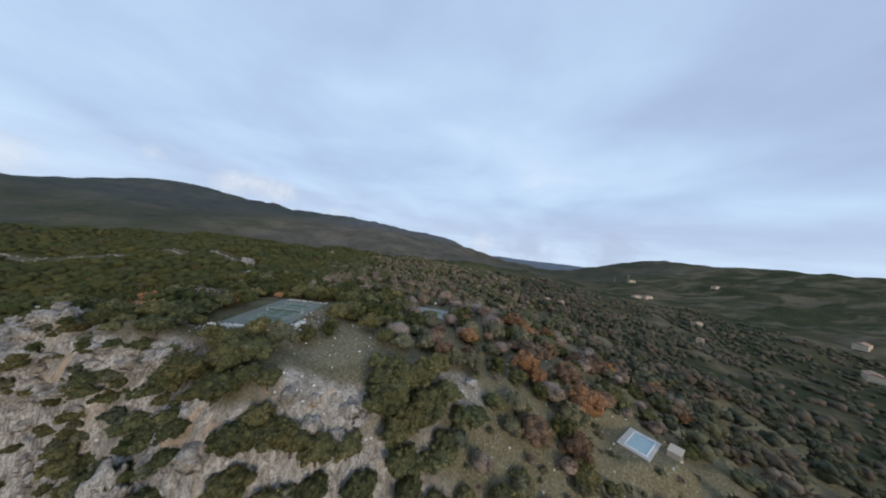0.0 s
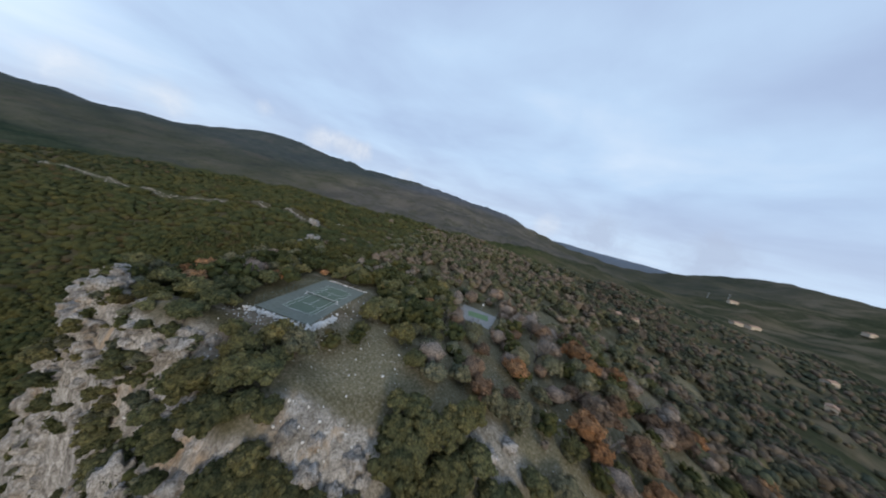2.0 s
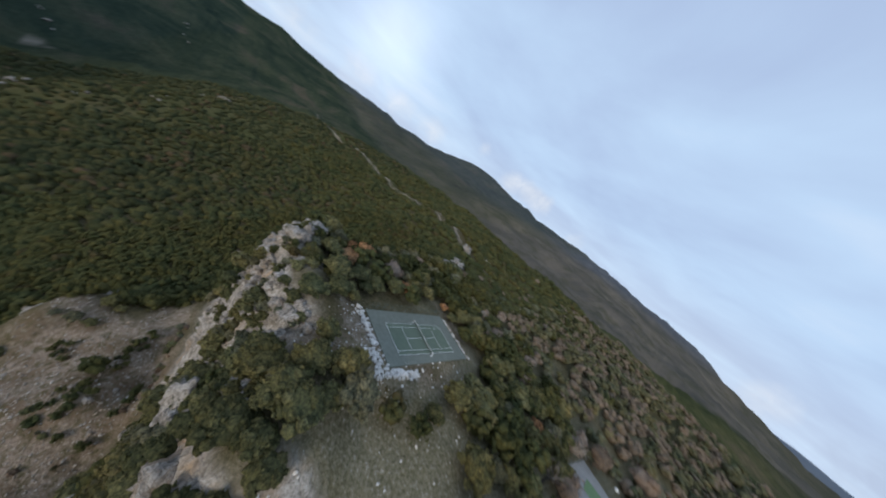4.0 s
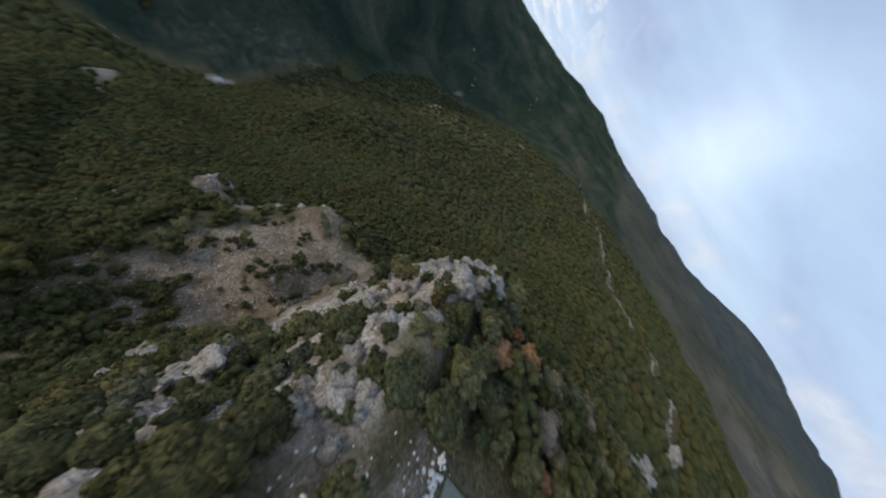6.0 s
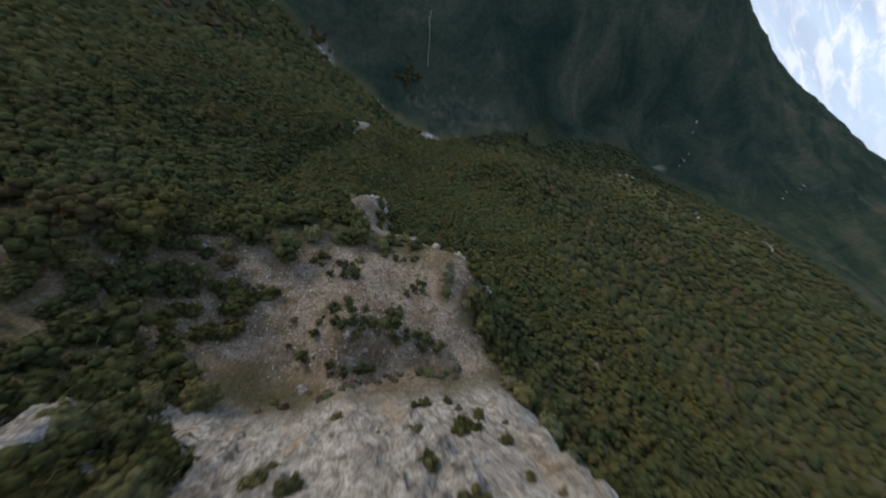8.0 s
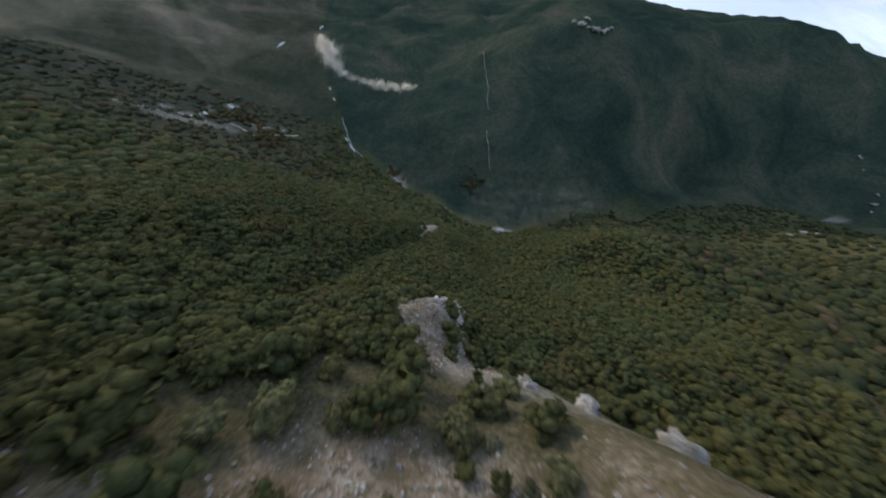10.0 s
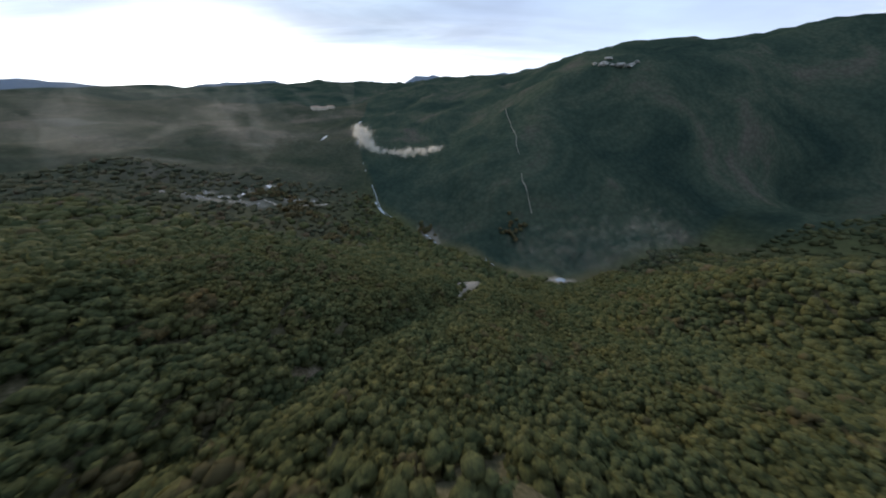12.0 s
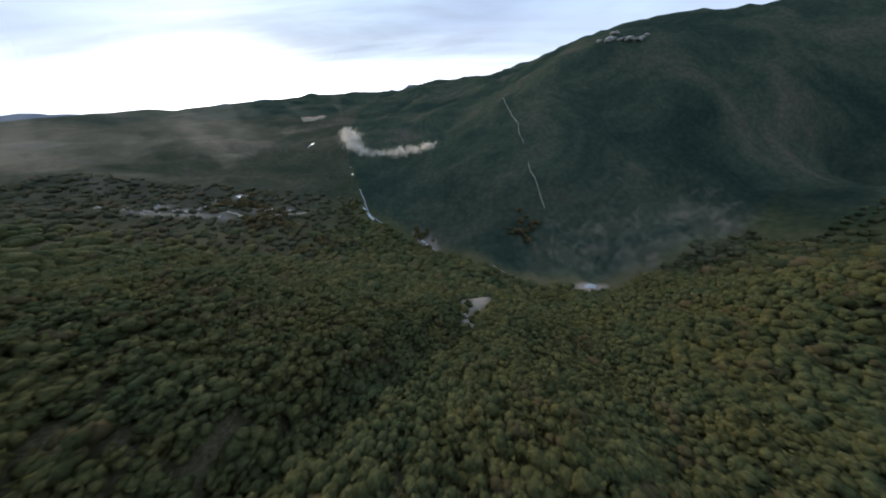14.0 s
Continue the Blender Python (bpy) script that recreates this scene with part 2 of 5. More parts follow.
def line_gap(x, y, line):
    """Distance from places to a broken line."""
    best = np.full(np.shape(x), 1e9)
    for (x0, y0), (x1, y1) in zip(line[:-1], line[1:]):
        dx, dy = x1 - x0, y1 - y0
        t = np.clip(((x - x0) * dx + (y - y0) * dy) / (dx * dx + dy * dy), 0, 1)
        best = np.minimum(best, np.hypot(x - x0 - t * dx, y - y0 - t * dy))
    return best


def roughen():
    """Relief that the lines leave out: gullies far off, bumps near by; built terraces stay level."""
    reach = np.hypot(XX + 20, YY + 60)
    amp_far = 26 * smooth(reach, 300, 1800)
    amp_near = 1.4 + 4.0 * smooth(reach, 110, 260)
    fold = 16 * smooth(reach, 340, 620) + 8 * smooth(reach, 900, 2000) * smooth(YY, 200, 700)
    swell = 6.5 * smooth(reach, 130, 330)
    out = np.zeros_like(ZZ)
    for (r, c), x in np.ndenumerate(XX):
        y = YY[r, c]
        v = amp_far[r, c] * noise.fractal((x / 420, y / 420, 3.1), 0.9, 2.1, 5)
        if reach[r, c] < 1500:
            v += amp_near[r, c] * noise.fractal((x / 38, y / 38, 7.7), 0.8, 2.1, 5)
            v += swell[r, c] * noise.fractal((x / 95, y / 95, 5.3), 0.9, 2.1, 3)
        if fold[r, c] > 0.05:
            v += fold[r, c] * (noise.ridged_multi_fractal((x / 330, y / 330, 1.9), 1.1, 2.1, 3, 1.0, 1.6) - 1.2)
        out[r, c] = ZZ[r, c] + v
    out -= 7.0 * np.exp(-(line_gap(XX, YY, GULLY) / 9.0) ** 2) + 5.0 * np.exp(-(line_gap(XX, YY, SIDE_GULLY) / 12.0) ** 2)
    for cx, cy, rx, ry, level in TERRACES:
        keep = smooth(np.maximum(np.abs(XX - cx) / rx, np.abs(YY - cy) / ry), 0.95, 1.4)
        out = out * keep + level * (1 - keep)
    return out


ZZ = roughen()


def ground_z(x, y):
    """Height of the ground sheet at places x, y."""
    x, y = np.asarray(x, float), np.asarray(y, float)
    i = np.clip(np.searchsorted(GX, x) - 1, 0, len(GX) - 2)
    j = np.clip(np.searchsorted(GY, y) - 1, 0, len(GY) - 2)
    u, v = (x - GX[i]) / (GX[i + 1] - GX[i]), (y - GY[j]) / (GY[j + 1] - GY[j])
    return (ZZ[j, i] * (1 - u) + ZZ[j, i + 1] * u) * (1 - v) + (ZZ[j + 1, i] * (1 - u) + ZZ[j + 1, i + 1] * u) * v


def mesh_from(name, verts, faces, mat, smooth_faces=True):
    me = bpy.data.meshes.new(name)
    verts, faces = np.asarray(verts, np.float32), np.asarray(faces, np.int32)
    k = faces.shape[1]
    me.vertices.add(len(verts))
    me.vertices.foreach_set("co", verts.ravel())
    me.loops.add(faces.size)
    me.loops.foreach_set("vertex_index", faces.ravel())
    me.polygons.add(len(faces))
    me.polygons.foreach_set("loop_start", np.arange(0, faces.size, k, dtype=np.int32))
    me.polygons.foreach_set("use_smooth", np.full(len(faces), smooth_faces))
    me.update(calc_edges=True)
    me.materials.append(mat)
    return me


GRADX = np.gradient(ZZ, GX, axis=1)
GRADY = np.gradient(ZZ, GY, axis=0)


def pick(grid, x, y):
    i = np.clip(np.searchsorted(GX, np.asarray(x, float)) - 1, 0, len(GX) - 2)
    j = np.clip(np.searchsorted(GY, np.asarray(y, float)) - 1, 0, len(GY) - 2)
    return grid[j, i]


def slope_at(x, y):
    return np.hypot(pick(GRADX, x, y), pick(GRADY, x, y))


def oval(x, y, cx, cy, rx, ry, turn=0.0, soft=0.3, wobble=0.25):
    """1 inside an oval patch of ground, 0 outside, with an uneven rim."""
    a = radians(turn)
    u, v = (x - cx) * math.cos(a) + (y - cy) * math.sin(a), -(x - cx) * math.sin(a) + (y - cy) * math.cos(a)
    d = np.hypot(u / rx, v / ry) + wobble * (np.sin(x / 5.1 + y / 7.3) * 0.5 + np.sin(x / 2.3 - y / 3.1 + 1.7) * 0.3)
    return 1 - smooth(d, 1 - soft, 1 + soft)


TRACK = [(-96, 136), (-123, 132), (-165, 149), (-215, 158), (-258, 163), (-300, 159), (-389, 155), (-430, 158), (-538, 150), (-628, 138), (-820, 108)]
STREAM = [(-270, -316), (-198, -300), (-145, -332), (-78, -410), (0, -468), (45, -620), (100, -900), (104, -1100)]
FIREBREAK = [(-198, -404), (-197, -442), (-222, -555), (-235, -660)]
LANE = [(118, -412), (96, -405), (78, -414), (60, -440)]


STREAM_X = (-1400, -930, -830, -660, -420, -270, -198, -145, -80, 0, 45, 100, 130)
STREAM_Y = (-60, -235, -345, -420, -362, -318, -298, -330, -408, -468, -620, -900, -1500)
WOODLINE_X = (-2600, -900, -564, -301, -105, 114, 450, 1055, 2600)
WOODLINE_Y = (420, 270, 318, 312, 352, 575, 880, 1060, 1300)


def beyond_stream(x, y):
    """1 on the hill across the stream, whose shade is put into its colour."""
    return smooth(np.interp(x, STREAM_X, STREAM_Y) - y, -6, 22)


def scree_cover(x, y):
    return np.maximum.reduce([oval(x, y, -44, -75, 37, 15, -10), 0.9 * oval(x, y, -46, -54, 32, 9, -12), 0.92 * oval(x, y, -57, -116, 12, 16, 24), 0.9 * oval(x, y, -22, -66, 20, 9), 0.9 * oval(x, y, -1, -32, 5, 9, -35), 0.85 * oval(x, y, 1, -22, 17, 5.5), 0.7 * oval(x, y, 12, -4, 5, 18), 0.7 * oval(x, y, -2, 22, 16, 4.5), 0.7 * oval(x, y, -20, -75, 28, 15, -6), 0.5 * oval(x, y, 6, -88, 22, 10, 10), 0.7 * oval(x, y, -27, -123, 9, 4, 20), 0.6 * oval(x, y, -12, -133, 9, 3, 10), 0.6 * oval(x, y, -13, -120, 8, 3, 10), 0.8 * oval(x, y, -20.4, -155, 3.5, 2, 40), 0.7 * oval(x, y, -20.4, -168, 2.5, 1.5, 40)])


def grass_cover(x, y):
    return np.maximum.reduce([oval(x, y, 27, -23, 12, 10, 10), 0.9 * oval(x, y, 30, -8, 9, 9), 0.6 * oval(x, y, 120, -24, 14, 7), 0.7 * oval(x, y, 58, 40, 14, 10), 0.25 * oval(x, y, 84, -14, 14, 9)])


def bare_cover(x, y):
    """Clearings, tracks, river gravel and terraces without trees."""
    dots = 0.5 + 0.5 * np.sin(x / 9.0) * np.sin(y / 7.0 + x / 23)
    c = np.maximum.reduce([
        0.5 * (1 - smooth(line_gap(x, y, TRACK), 1.2, 3.0)) * (0.6 + 0.4 * dots),
        0.8 * oval(x, y, -86, -272, 12, 7, 15), 0.75 * oval(x, y, -80, -255, 3.5, 12, 10), oval(x, y, -190, -301, 15, 7, 10), 0.55 * oval(x, y, 150, -397, 40, 11, 12), 0.45 * oval(x, y, 92, -432, 22, 7, 30), 0.8 * oval(x, y, 156, -424, 10, 5, 20), 0.5 * oval(x, y, 150, -442, 16, 4, -70), 0.7 * oval(x, y, 136, -466, 9, 5, 40), 0.6 * oval(x, y, 178, -420, 8, 4, 60), 0.22 * oval(x, y, 600, -770, 70, 16, 20), 0.2 * oval(x, y, 285, -520, 40, 6, 10), 0.6 * oval(x, y, -66, -424, 12, 18, 30),
       
        0.8 * oval(x, y, -530, -222, 22, 6, 0), 0.8 * oval(x, y, -612, -54, 12, 7, 0), 0.7 * oval(x, y, -836, -295, 30, 8, 40), 0.8 * oval(x, y, -140, -24, 4, 3), 0.8 * oval(x, y, -190, 84, 9, 4), 0.25 * oval(x, y, 258, -685, 30, 8, 40)])
    return c


def rocky_cover(x, y):
    gap = line_gap(x, y, [p[:2] for p in BROW[:9]])
    ledge = (1 - 0.75 * smooth(x, -14, 4)) * (1 - smooth(gap, 3.5, 9.0)) * (0.55 + 0.45 * np.sin(x / 3.7) * np.cos(y / 4.3 + x / 9))
    tip = 0.75 * oval(x, y, -64, -125.5, 6, 5, -20, 0.4)
    shelf_rim = 1 - smooth(line_gap(x, y, [(-92, -76), (-84, -86), (-72, -97), (-60, -102)]), 2, 6)
    return np.clip(np.maximum.reduce([ledge, tip, 0.35 * shelf_rim, 0.85 * oval(x, y, 33, -40, 12, 6, 10), 0.6 * oval(x, y, 66, -22, 9, 6), 0.8 * oval(x, y, -72, 92, 7, 6), 0.7 * oval(x, y, -30, -32, 9, 6)]), 0, 1)


# ---- materials ----
def principled(name, rough=0.8, spec=0.2):
    mat = bpy.data.materials.new(name)
    t = nodes_of(mat)
    b = node(t, "ShaderNodeBsdfPrincipled", {"Roughness": rough, "Specular IOR Level": spec})
    t.links.new(b.outputs[0], node(t, "ShaderNodeOutputMaterial").inputs[0])
    return mat, t, b


def relief(t, b, height, strength=0.5, dist=0.1):
    n = node(t, "ShaderNodeBump", {"Strength": strength, "Distance": dist, "Height": height})
    t.links.new(n.outputs[0], b.inputs["Normal"])


def place(t):
    return node(t, "ShaderNodeNewGeometry").outputs["Position"]


def rock_colour(t, pos):
    """Pale weathered limestone: grey skin, dark pits and runs, ochre where it has broken away."""
    tall = node(t, "ShaderNodeVectorMath", {0: pos, 1: (1.0, 1.0, 0.45)}, "MULTIPLY").outputs[0]
    fine = noise_tex(t, tall, 2.6, 9, 0.75, 0.3)
    mid = noise_tex(t, tall, 0.55, 7, 0.66, 0.9)
    wide = noise_tex(t, tall, 0.11, 5, 0.6, 0.8)
    c = ramp(t, mid, [(0.30, (0.105, 0.095, 0.082)), (0.40, (0.27, 0.245, 0.212)), (0.50, (0.45, 0.415, 0.368)), (0.64, (0.64, 0.60, 0.55))])
    c = mixc(t, ramp(t, wide, [(0.36, (0.7, 0.7, 0.7)), (0.52, (0, 0, 0))]), c, (0.235, 0.205, 0.17))
    c = mixc(t, ramp(t, fine, [(0.36, (0.9, 0.9, 0.9)), (0.49, (0, 0, 0))]), c, (0.09, 0.082, 0.074))
    ledge = node(t, "ShaderNodeVectorMath", {0: pos, 1: (0.7, 0.7, 2.2)}, "MULTIPLY").outputs[0]
    c = mixc(t, ramp(t, noise_tex(t, ledge, 1.0, 6, 0.7, 0.8), [(0.34, (0.75, 0.75, 0.75)), (0.45, (0, 0, 0))]), c, (0.12, 0.108, 0.095))
    c = mixc(t, ramp(t, noise_tex(t, tall, 0.17, 5, 0.6, 0.6), [(0.58, (0, 0, 0)), (0.70, (0.7, 0.7, 0.7))]), c, (0.52, 0.37, 0.235))
    bent = node(t, "ShaderNodeVectorMath", {0: tall, 1: node(t, "ShaderNodeVectorMath", {0: node(t, "ShaderNodeTexNoise", {"Vector": tall, "Scale": 0.8, "Detail": 4.0}).outputs[1], 3: 1.6}, "SCALE").outputs[0]}, "ADD").outputs[0]

    def cracks(scale):
        v = node(t, "ShaderNodeTexVoronoi", {"Vector": bent, "Scale": scale})
        v.feature = "DISTANCE_TO_EDGE"
        return v.outputs["Distance"]

    wide_crack, thin_crack = cracks(0.42), cracks(1.35)
    c = mixc(t, ramp(t, wide_crack, [(0.0, (0.38, 0.38, 0.38)), (0.06, (0, 0, 0))]), c, (0.075, 0.068, 0.058))
    c = mixc(t, ramp(t, thin_crack, [(0.0, (0.35, 0.35, 0.35)), (0.06, (0, 0, 0))]), c, (0.11, 0.10, 0.085))
    split = calc(t, "ADD", calc(t, "MINIMUM", wide_crack, 0.16), calc(t, "MULTIPLY", calc(t, "MINIMUM", thin_crack, 0.12), 0.6))
    height = calc(t, "ADD", calc(t, "ADD", calc(t, "MULTIPLY", fine, 0.5), mid), calc(t, "MULTIPLY", split, 1.3))
    return c, height


def ground_material():
    mat, t, b = principled("ground", 1.0, 0.0)
    pos = place(t)
    def cover(name):
        n = node(t, "ShaderNodeAttribute")
        n.attribute_name = name
        return n.outputs["Fac"]
    n1, n2, n3 = noise_tex(t, pos, 0.13, 6, 0.6), noise_tex(t, pos, 1.5, 8, 0.7), noise_tex(t, pos, 0.008, 7, 0.62)
    rock, height = rock_colour(t, pos)
    floor = ramp(t, n2, [(0.32, (0.045, 0.043, 0.022)), (0.5, (0.085, 0.076, 0.042)), (0.68, (0.16, 0.135, 0.088))])
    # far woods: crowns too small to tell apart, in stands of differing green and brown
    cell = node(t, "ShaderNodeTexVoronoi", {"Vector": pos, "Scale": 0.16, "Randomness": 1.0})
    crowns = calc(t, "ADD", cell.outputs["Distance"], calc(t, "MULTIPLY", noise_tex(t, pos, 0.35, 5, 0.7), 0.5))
    # crown middles lightened, gaps darkened: shade between crowns put into the colour
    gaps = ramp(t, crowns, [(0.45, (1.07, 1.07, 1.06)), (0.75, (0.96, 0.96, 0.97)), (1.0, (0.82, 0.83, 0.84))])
    stand = noise_tex(t, pos, 0.0075, 9, 0.66, 0.6)
    green = ramp(t, stand, [(0.32, (0.040, 0.049, 0.024)), (0.48, (0.068, 0.073, 0.032)), (0.60, (0.092, 0.090, 0.042)), (0.70, (0.125, 0.102, 0.060))])
    # wood across the stream: a darker copy of green, shade put into the colour
    painted_shade = ramp(t, stand, [(0.34, (0.020, 0.033, 0.025)), (0.47, (0.034, 0.049, 0.034)), (0.56, (0.050, 0.062, 0.041)), (0.66, (0.082, 0.074, 0.056))])
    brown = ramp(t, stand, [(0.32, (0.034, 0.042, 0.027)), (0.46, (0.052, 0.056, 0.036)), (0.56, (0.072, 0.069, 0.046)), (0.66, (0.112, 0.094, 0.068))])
    wood = mixc(t, cover("beyond"), mixc(t, cover("brown"), green, brown), painted_shade)
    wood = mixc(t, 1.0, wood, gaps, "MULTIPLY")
    strip = node(t, "ShaderNodeMapping", {"Vector": pos, "Rotation": (0, 0, 0.6), "Scale": (0.0045, 0.016, 0.01)}).outputs[0]
    fields = calc(t, "MULTIPLY", ramp(t, noise_tex(t, strip, 1.0, 6, 0.6, 0.5), [(0.50, (0, 0, 0)), (0.60, (0.8, 0.8, 0.8))]), cover("fields"))
    wood = mixc(t, fields, wood, mixc(t, n3, (0.115, 0.100, 0.066), (0.19, 0.155, 0.11)))
    heath = ramp(t, n3, [(0.34, (0.088, 0.083, 0.070)), (0.5, (0.135, 0.119, 0.097)), (0.64, (0.185, 0.158, 0.124))])
    patch = ramp(t, noise_tex(t, pos, 0.016, 8, 0.72), [(0.46, (0, 0, 0)), (0.60, (0.7, 0.7, 0.7))])
    heath = mixc(t, patch, heath, mixc(t, n3, (0.038, 0.045, 0.030), (0.066, 0.068, 0.045)))
    # high slopes: bare rock grey, with bluish distance haze put into it
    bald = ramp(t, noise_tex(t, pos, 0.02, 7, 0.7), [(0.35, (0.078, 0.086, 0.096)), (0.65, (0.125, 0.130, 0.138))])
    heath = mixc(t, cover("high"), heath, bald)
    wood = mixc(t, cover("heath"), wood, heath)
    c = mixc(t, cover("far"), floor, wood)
    gravel = calc(t, "ADD", calc(t, "MULTIPLY", n2, 0.45), calc(t, "MULTIPLY", noise_tex(t, pos, 3.6, 7, 0.8), 0.55))
    scree = ramp(t, gravel, [(0.38, (0.092, 0.072, 0.053)), (0.47, (0.215, 0.168, 0.127)), (0.54, (0.34, 0.28, 0.222)), (0.63, (0.55, 0.485, 0.415))])
    scree = mixc(t, ramp(t, n1, [(0.42, (0, 0, 0)), (0.62, (0.75, 0.75, 0.75))]), scree, (0.135, 0.092, 0.055))
    tufts = noise_tex(t, pos, 0.55, 6, 0.7, 0.5)
    scree = mixc(t, ramp(t, tufts, [(0.50, (0, 0, 0)), (0.60, (0.8, 0.8, 0.8))]), scree, mixc(t, n2, (0.05, 0.052, 0.022), (0.12, 0.10, 0.05)))
    c = mixc(t, cover("scree"), c, scree)
    grass = ramp(t, n2, [(0.32, (0.105, 0.094, 0.056)), (0.47, (0.182, 0.162, 0.098)), (0.58, (0.250, 0.220, 0.150)), (0.68, (0.42, 0.39, 0.33))])
    c = mixc(t, cover("grass"), c, grass)
    dust = ramp(t, n2, [(0.3, (0.16, 0.13, 0.10)), (0.6, (0.34, 0.30, 0.25)), (0.8, (0.48, 0.45, 0.41))])
    c = mixc(t, cover("bare"), c, dust)
    c = mixc(t, cover("rock"), c, rock)
    t.links.new(c, b.inputs["Base Color"])
    n = node(t, "ShaderNodeBump", {"Strength": 0.8, "Distance": 0.35, "Height": calc(t, "ADD", n2, height)})
    canopy = node(t, "ShaderNodeBump", {"Strength": calc(t, "MULTIPLY", cover("far"), 0.32), "Distance": 1.6, "Height": calc(t, "MULTIPLY", crowns, -1.0), "Normal": n.outputs[0]})
    t.links.new(canopy.outputs[0], b.inputs["Normal"])
    return mat


def rock_material(name, tone=1.0):
    mat, t, b = principled(name, 0.92)
    c, height = rock_colour(t, place(t))
    t.links.new(mixc(t, 1.0, c, (tone, tone, tone), "MULTIPLY"), b.inputs["Base Color"])
    relief(t, b, height, 1.0, 0.6)
    return mat


def leaf_material(name, dark, mid, light, odd=None, share=0.9, own=False):
    """Foliage whose crowns and clumps differ one from another; odd: the colour of a few crowns; own: one crown an object."""
    mat, t, b = principled(name, 0.85, 0.04)
    geo = node(t, "ShaderNodeNewGeometry")
    pos = geo.outputs["Position"]
    lump = geo.outputs["Random Per Island"]
    if own:
        tone = node(t, "ShaderNodeObjectInfo").outputs["Random"]
    else:
        n = node(t, "ShaderNodeAttribute")
        n.attribute_name = "tone"
        tone = n.outputs["Fac"]
    stand = noise_tex(t, pos, 0.022, 4, 0.6)
    fac = calc(t, "ADD", calc(t, "MULTIPLY", tone, 0.36), calc(t, "ADD", calc(t, "MULTIPLY", lump, 0.34), calc(t, "MULTIPLY", noise_tex(t, pos, 2.6, 5, 0.7), 0.30)))
    c = ramp(t, fac, [(0.22, dark), (0.5, mid), (0.78, light)])
    mottle = [(0.36, (0.42, 0.45, 0.48)), (0.48, (0.92, 0.93, 0.92)), (0.62, (1.62, 1.55, 1.35))] if own else [(0.35, (0.56, 0.59, 0.62)), (0.49, (0.96, 0.97, 0.96)), (0.64, (1.48, 1.43, 1.26))]
    c = mixc(t, 1.0, c, ramp(t, noise_tex(t, pos, 1.9 if own else 1.5, 6, 0.75), mottle), "MULTIPLY")
    # stands turn bluer, browner or yellower over the slope
    hue = noise_tex(t, pos, 0.045, 3, 0.55)
    c = mixc(t, 1.0, c, ramp(t, hue, [(0.36, (0.88, 0.97, 1.04)), (0.5, (1, 1, 1)), (0.64, (1.12, 1.03, 0.94))]), "MULTIPLY")
    if odd:
        some = calc(t, "ADD", tone, calc(t, "MULTIPLY", calc(t, "SUBTRACT", stand, 0.5), 1.1))
        c = mixc(t, ramp(t, some, [(share, (0, 0, 0)), (share + 0.07, (0.85, 0.85, 0.85))]), c, mixc(t, lump, odd, tuple(v * 0.62 for v in odd)))
    t.links.new(c, b.inputs["Base Color"])
    relief(t, b, calc(t, "ADD", noise_tex(t, pos, 1.1, 6, 0.8), calc(t, "MULTIPLY", noise_tex(t, pos, 4.0, 4, 0.75), 0.35)), 1.0 if own else 0.7, 0.9 if own else 0.6)
    # thin leaves let some light through
    through_leaf = node(t, "ShaderNodeBsdfTranslucent", {0: c})
    both = node(t, "ShaderNodeMixShader", {0: 0.33})
    t.links.new(b.outputs[0], both.inputs[1])
    t.links.new(through_leaf.outputs[0], both.inputs[2])
    out = [n for n in t.nodes if n.bl_idname == "ShaderNodeOutputMaterial"][0]
    t.links.new(both.outputs[0], out.inputs[0])
    return mat


def plain(name, colour, rough=0.7, vary=0.25, scale=3.0, bump=0.05):
    mat, t, b = principled(name, rough)
    pos = place(t)
    n = calc(t, "ADD", calc(t, "MULTIPLY", noise_tex(t, pos, scale, 6, 0.65), 0.6), calc(t, "MULTIPLY", noise_tex(t, pos, scale * 0.17, 4, 0.6), 0.4))
    lo, hi = tuple(v * (1 - vary) for v in colour), tuple(min(1, v * (1 + vary)) for v in colour)
    t.links.new(ramp(t, n, [(0.35, lo), (0.65, hi)]), b.inputs["Base Color"])
    relief(t, b, n, 0.4, bump)
    return mat


GROUND = ground_material()
ROCK = rock_material("limestone")
LEAF = leaf_material("oak_leaves", (0.118, 0.125, 0.063), (0.213, 0.208, 0.101), (0.319, 0.289, 0.146), own=True)
LEAF_GREY = leaf_material("olive_leaves", (0.129, 0.137, 0.090), (0.230, 0.228, 0.150), (0.336, 0.323, 0.224), own=True)
LEAF_RUST = leaf_material("withered_leaves", (0.275, 0.151, 0.082), (0.475, 0.266, 0.145), (0.650, 0.384, 0.215), own=True)
LEAF_BROWN = leaf_material("brown_leaves", (0.15, 0.106, 0.078), (0.28, 0.198, 0.145), (0.40, 0.290, 0.215), own=True)
LEAF_TWIG = leaf_material("pinkish_twigs", (0.20, 0.158, 0.132), (0.34, 0.272, 0.230), (0.46, 0.378, 0.325), own=True)
WOODS_SOUTH = leaf_material("slope_woods", (0.062, 0.072, 0.032), (0.092, 0.097, 0.041), (0.132, 0.126, 0.053), (0.13, 0.104, 0.052), 0.97)
WOODS_EAST = leaf_material("eastern_woods", (0.080, 0.088, 0.062), (0.128, 0.130, 0.086), (0.185, 0.170, 0.118), (0.24, 0.188, 0.14), 0.62)
WOODS_VALLEY = leaf_material("valley_woods", (0.060, 0.066, 0.040), (0.088, 0.088, 0.052), (0.120, 0.112, 0.068), (0.16, 0.112, 0.068), 0.90)
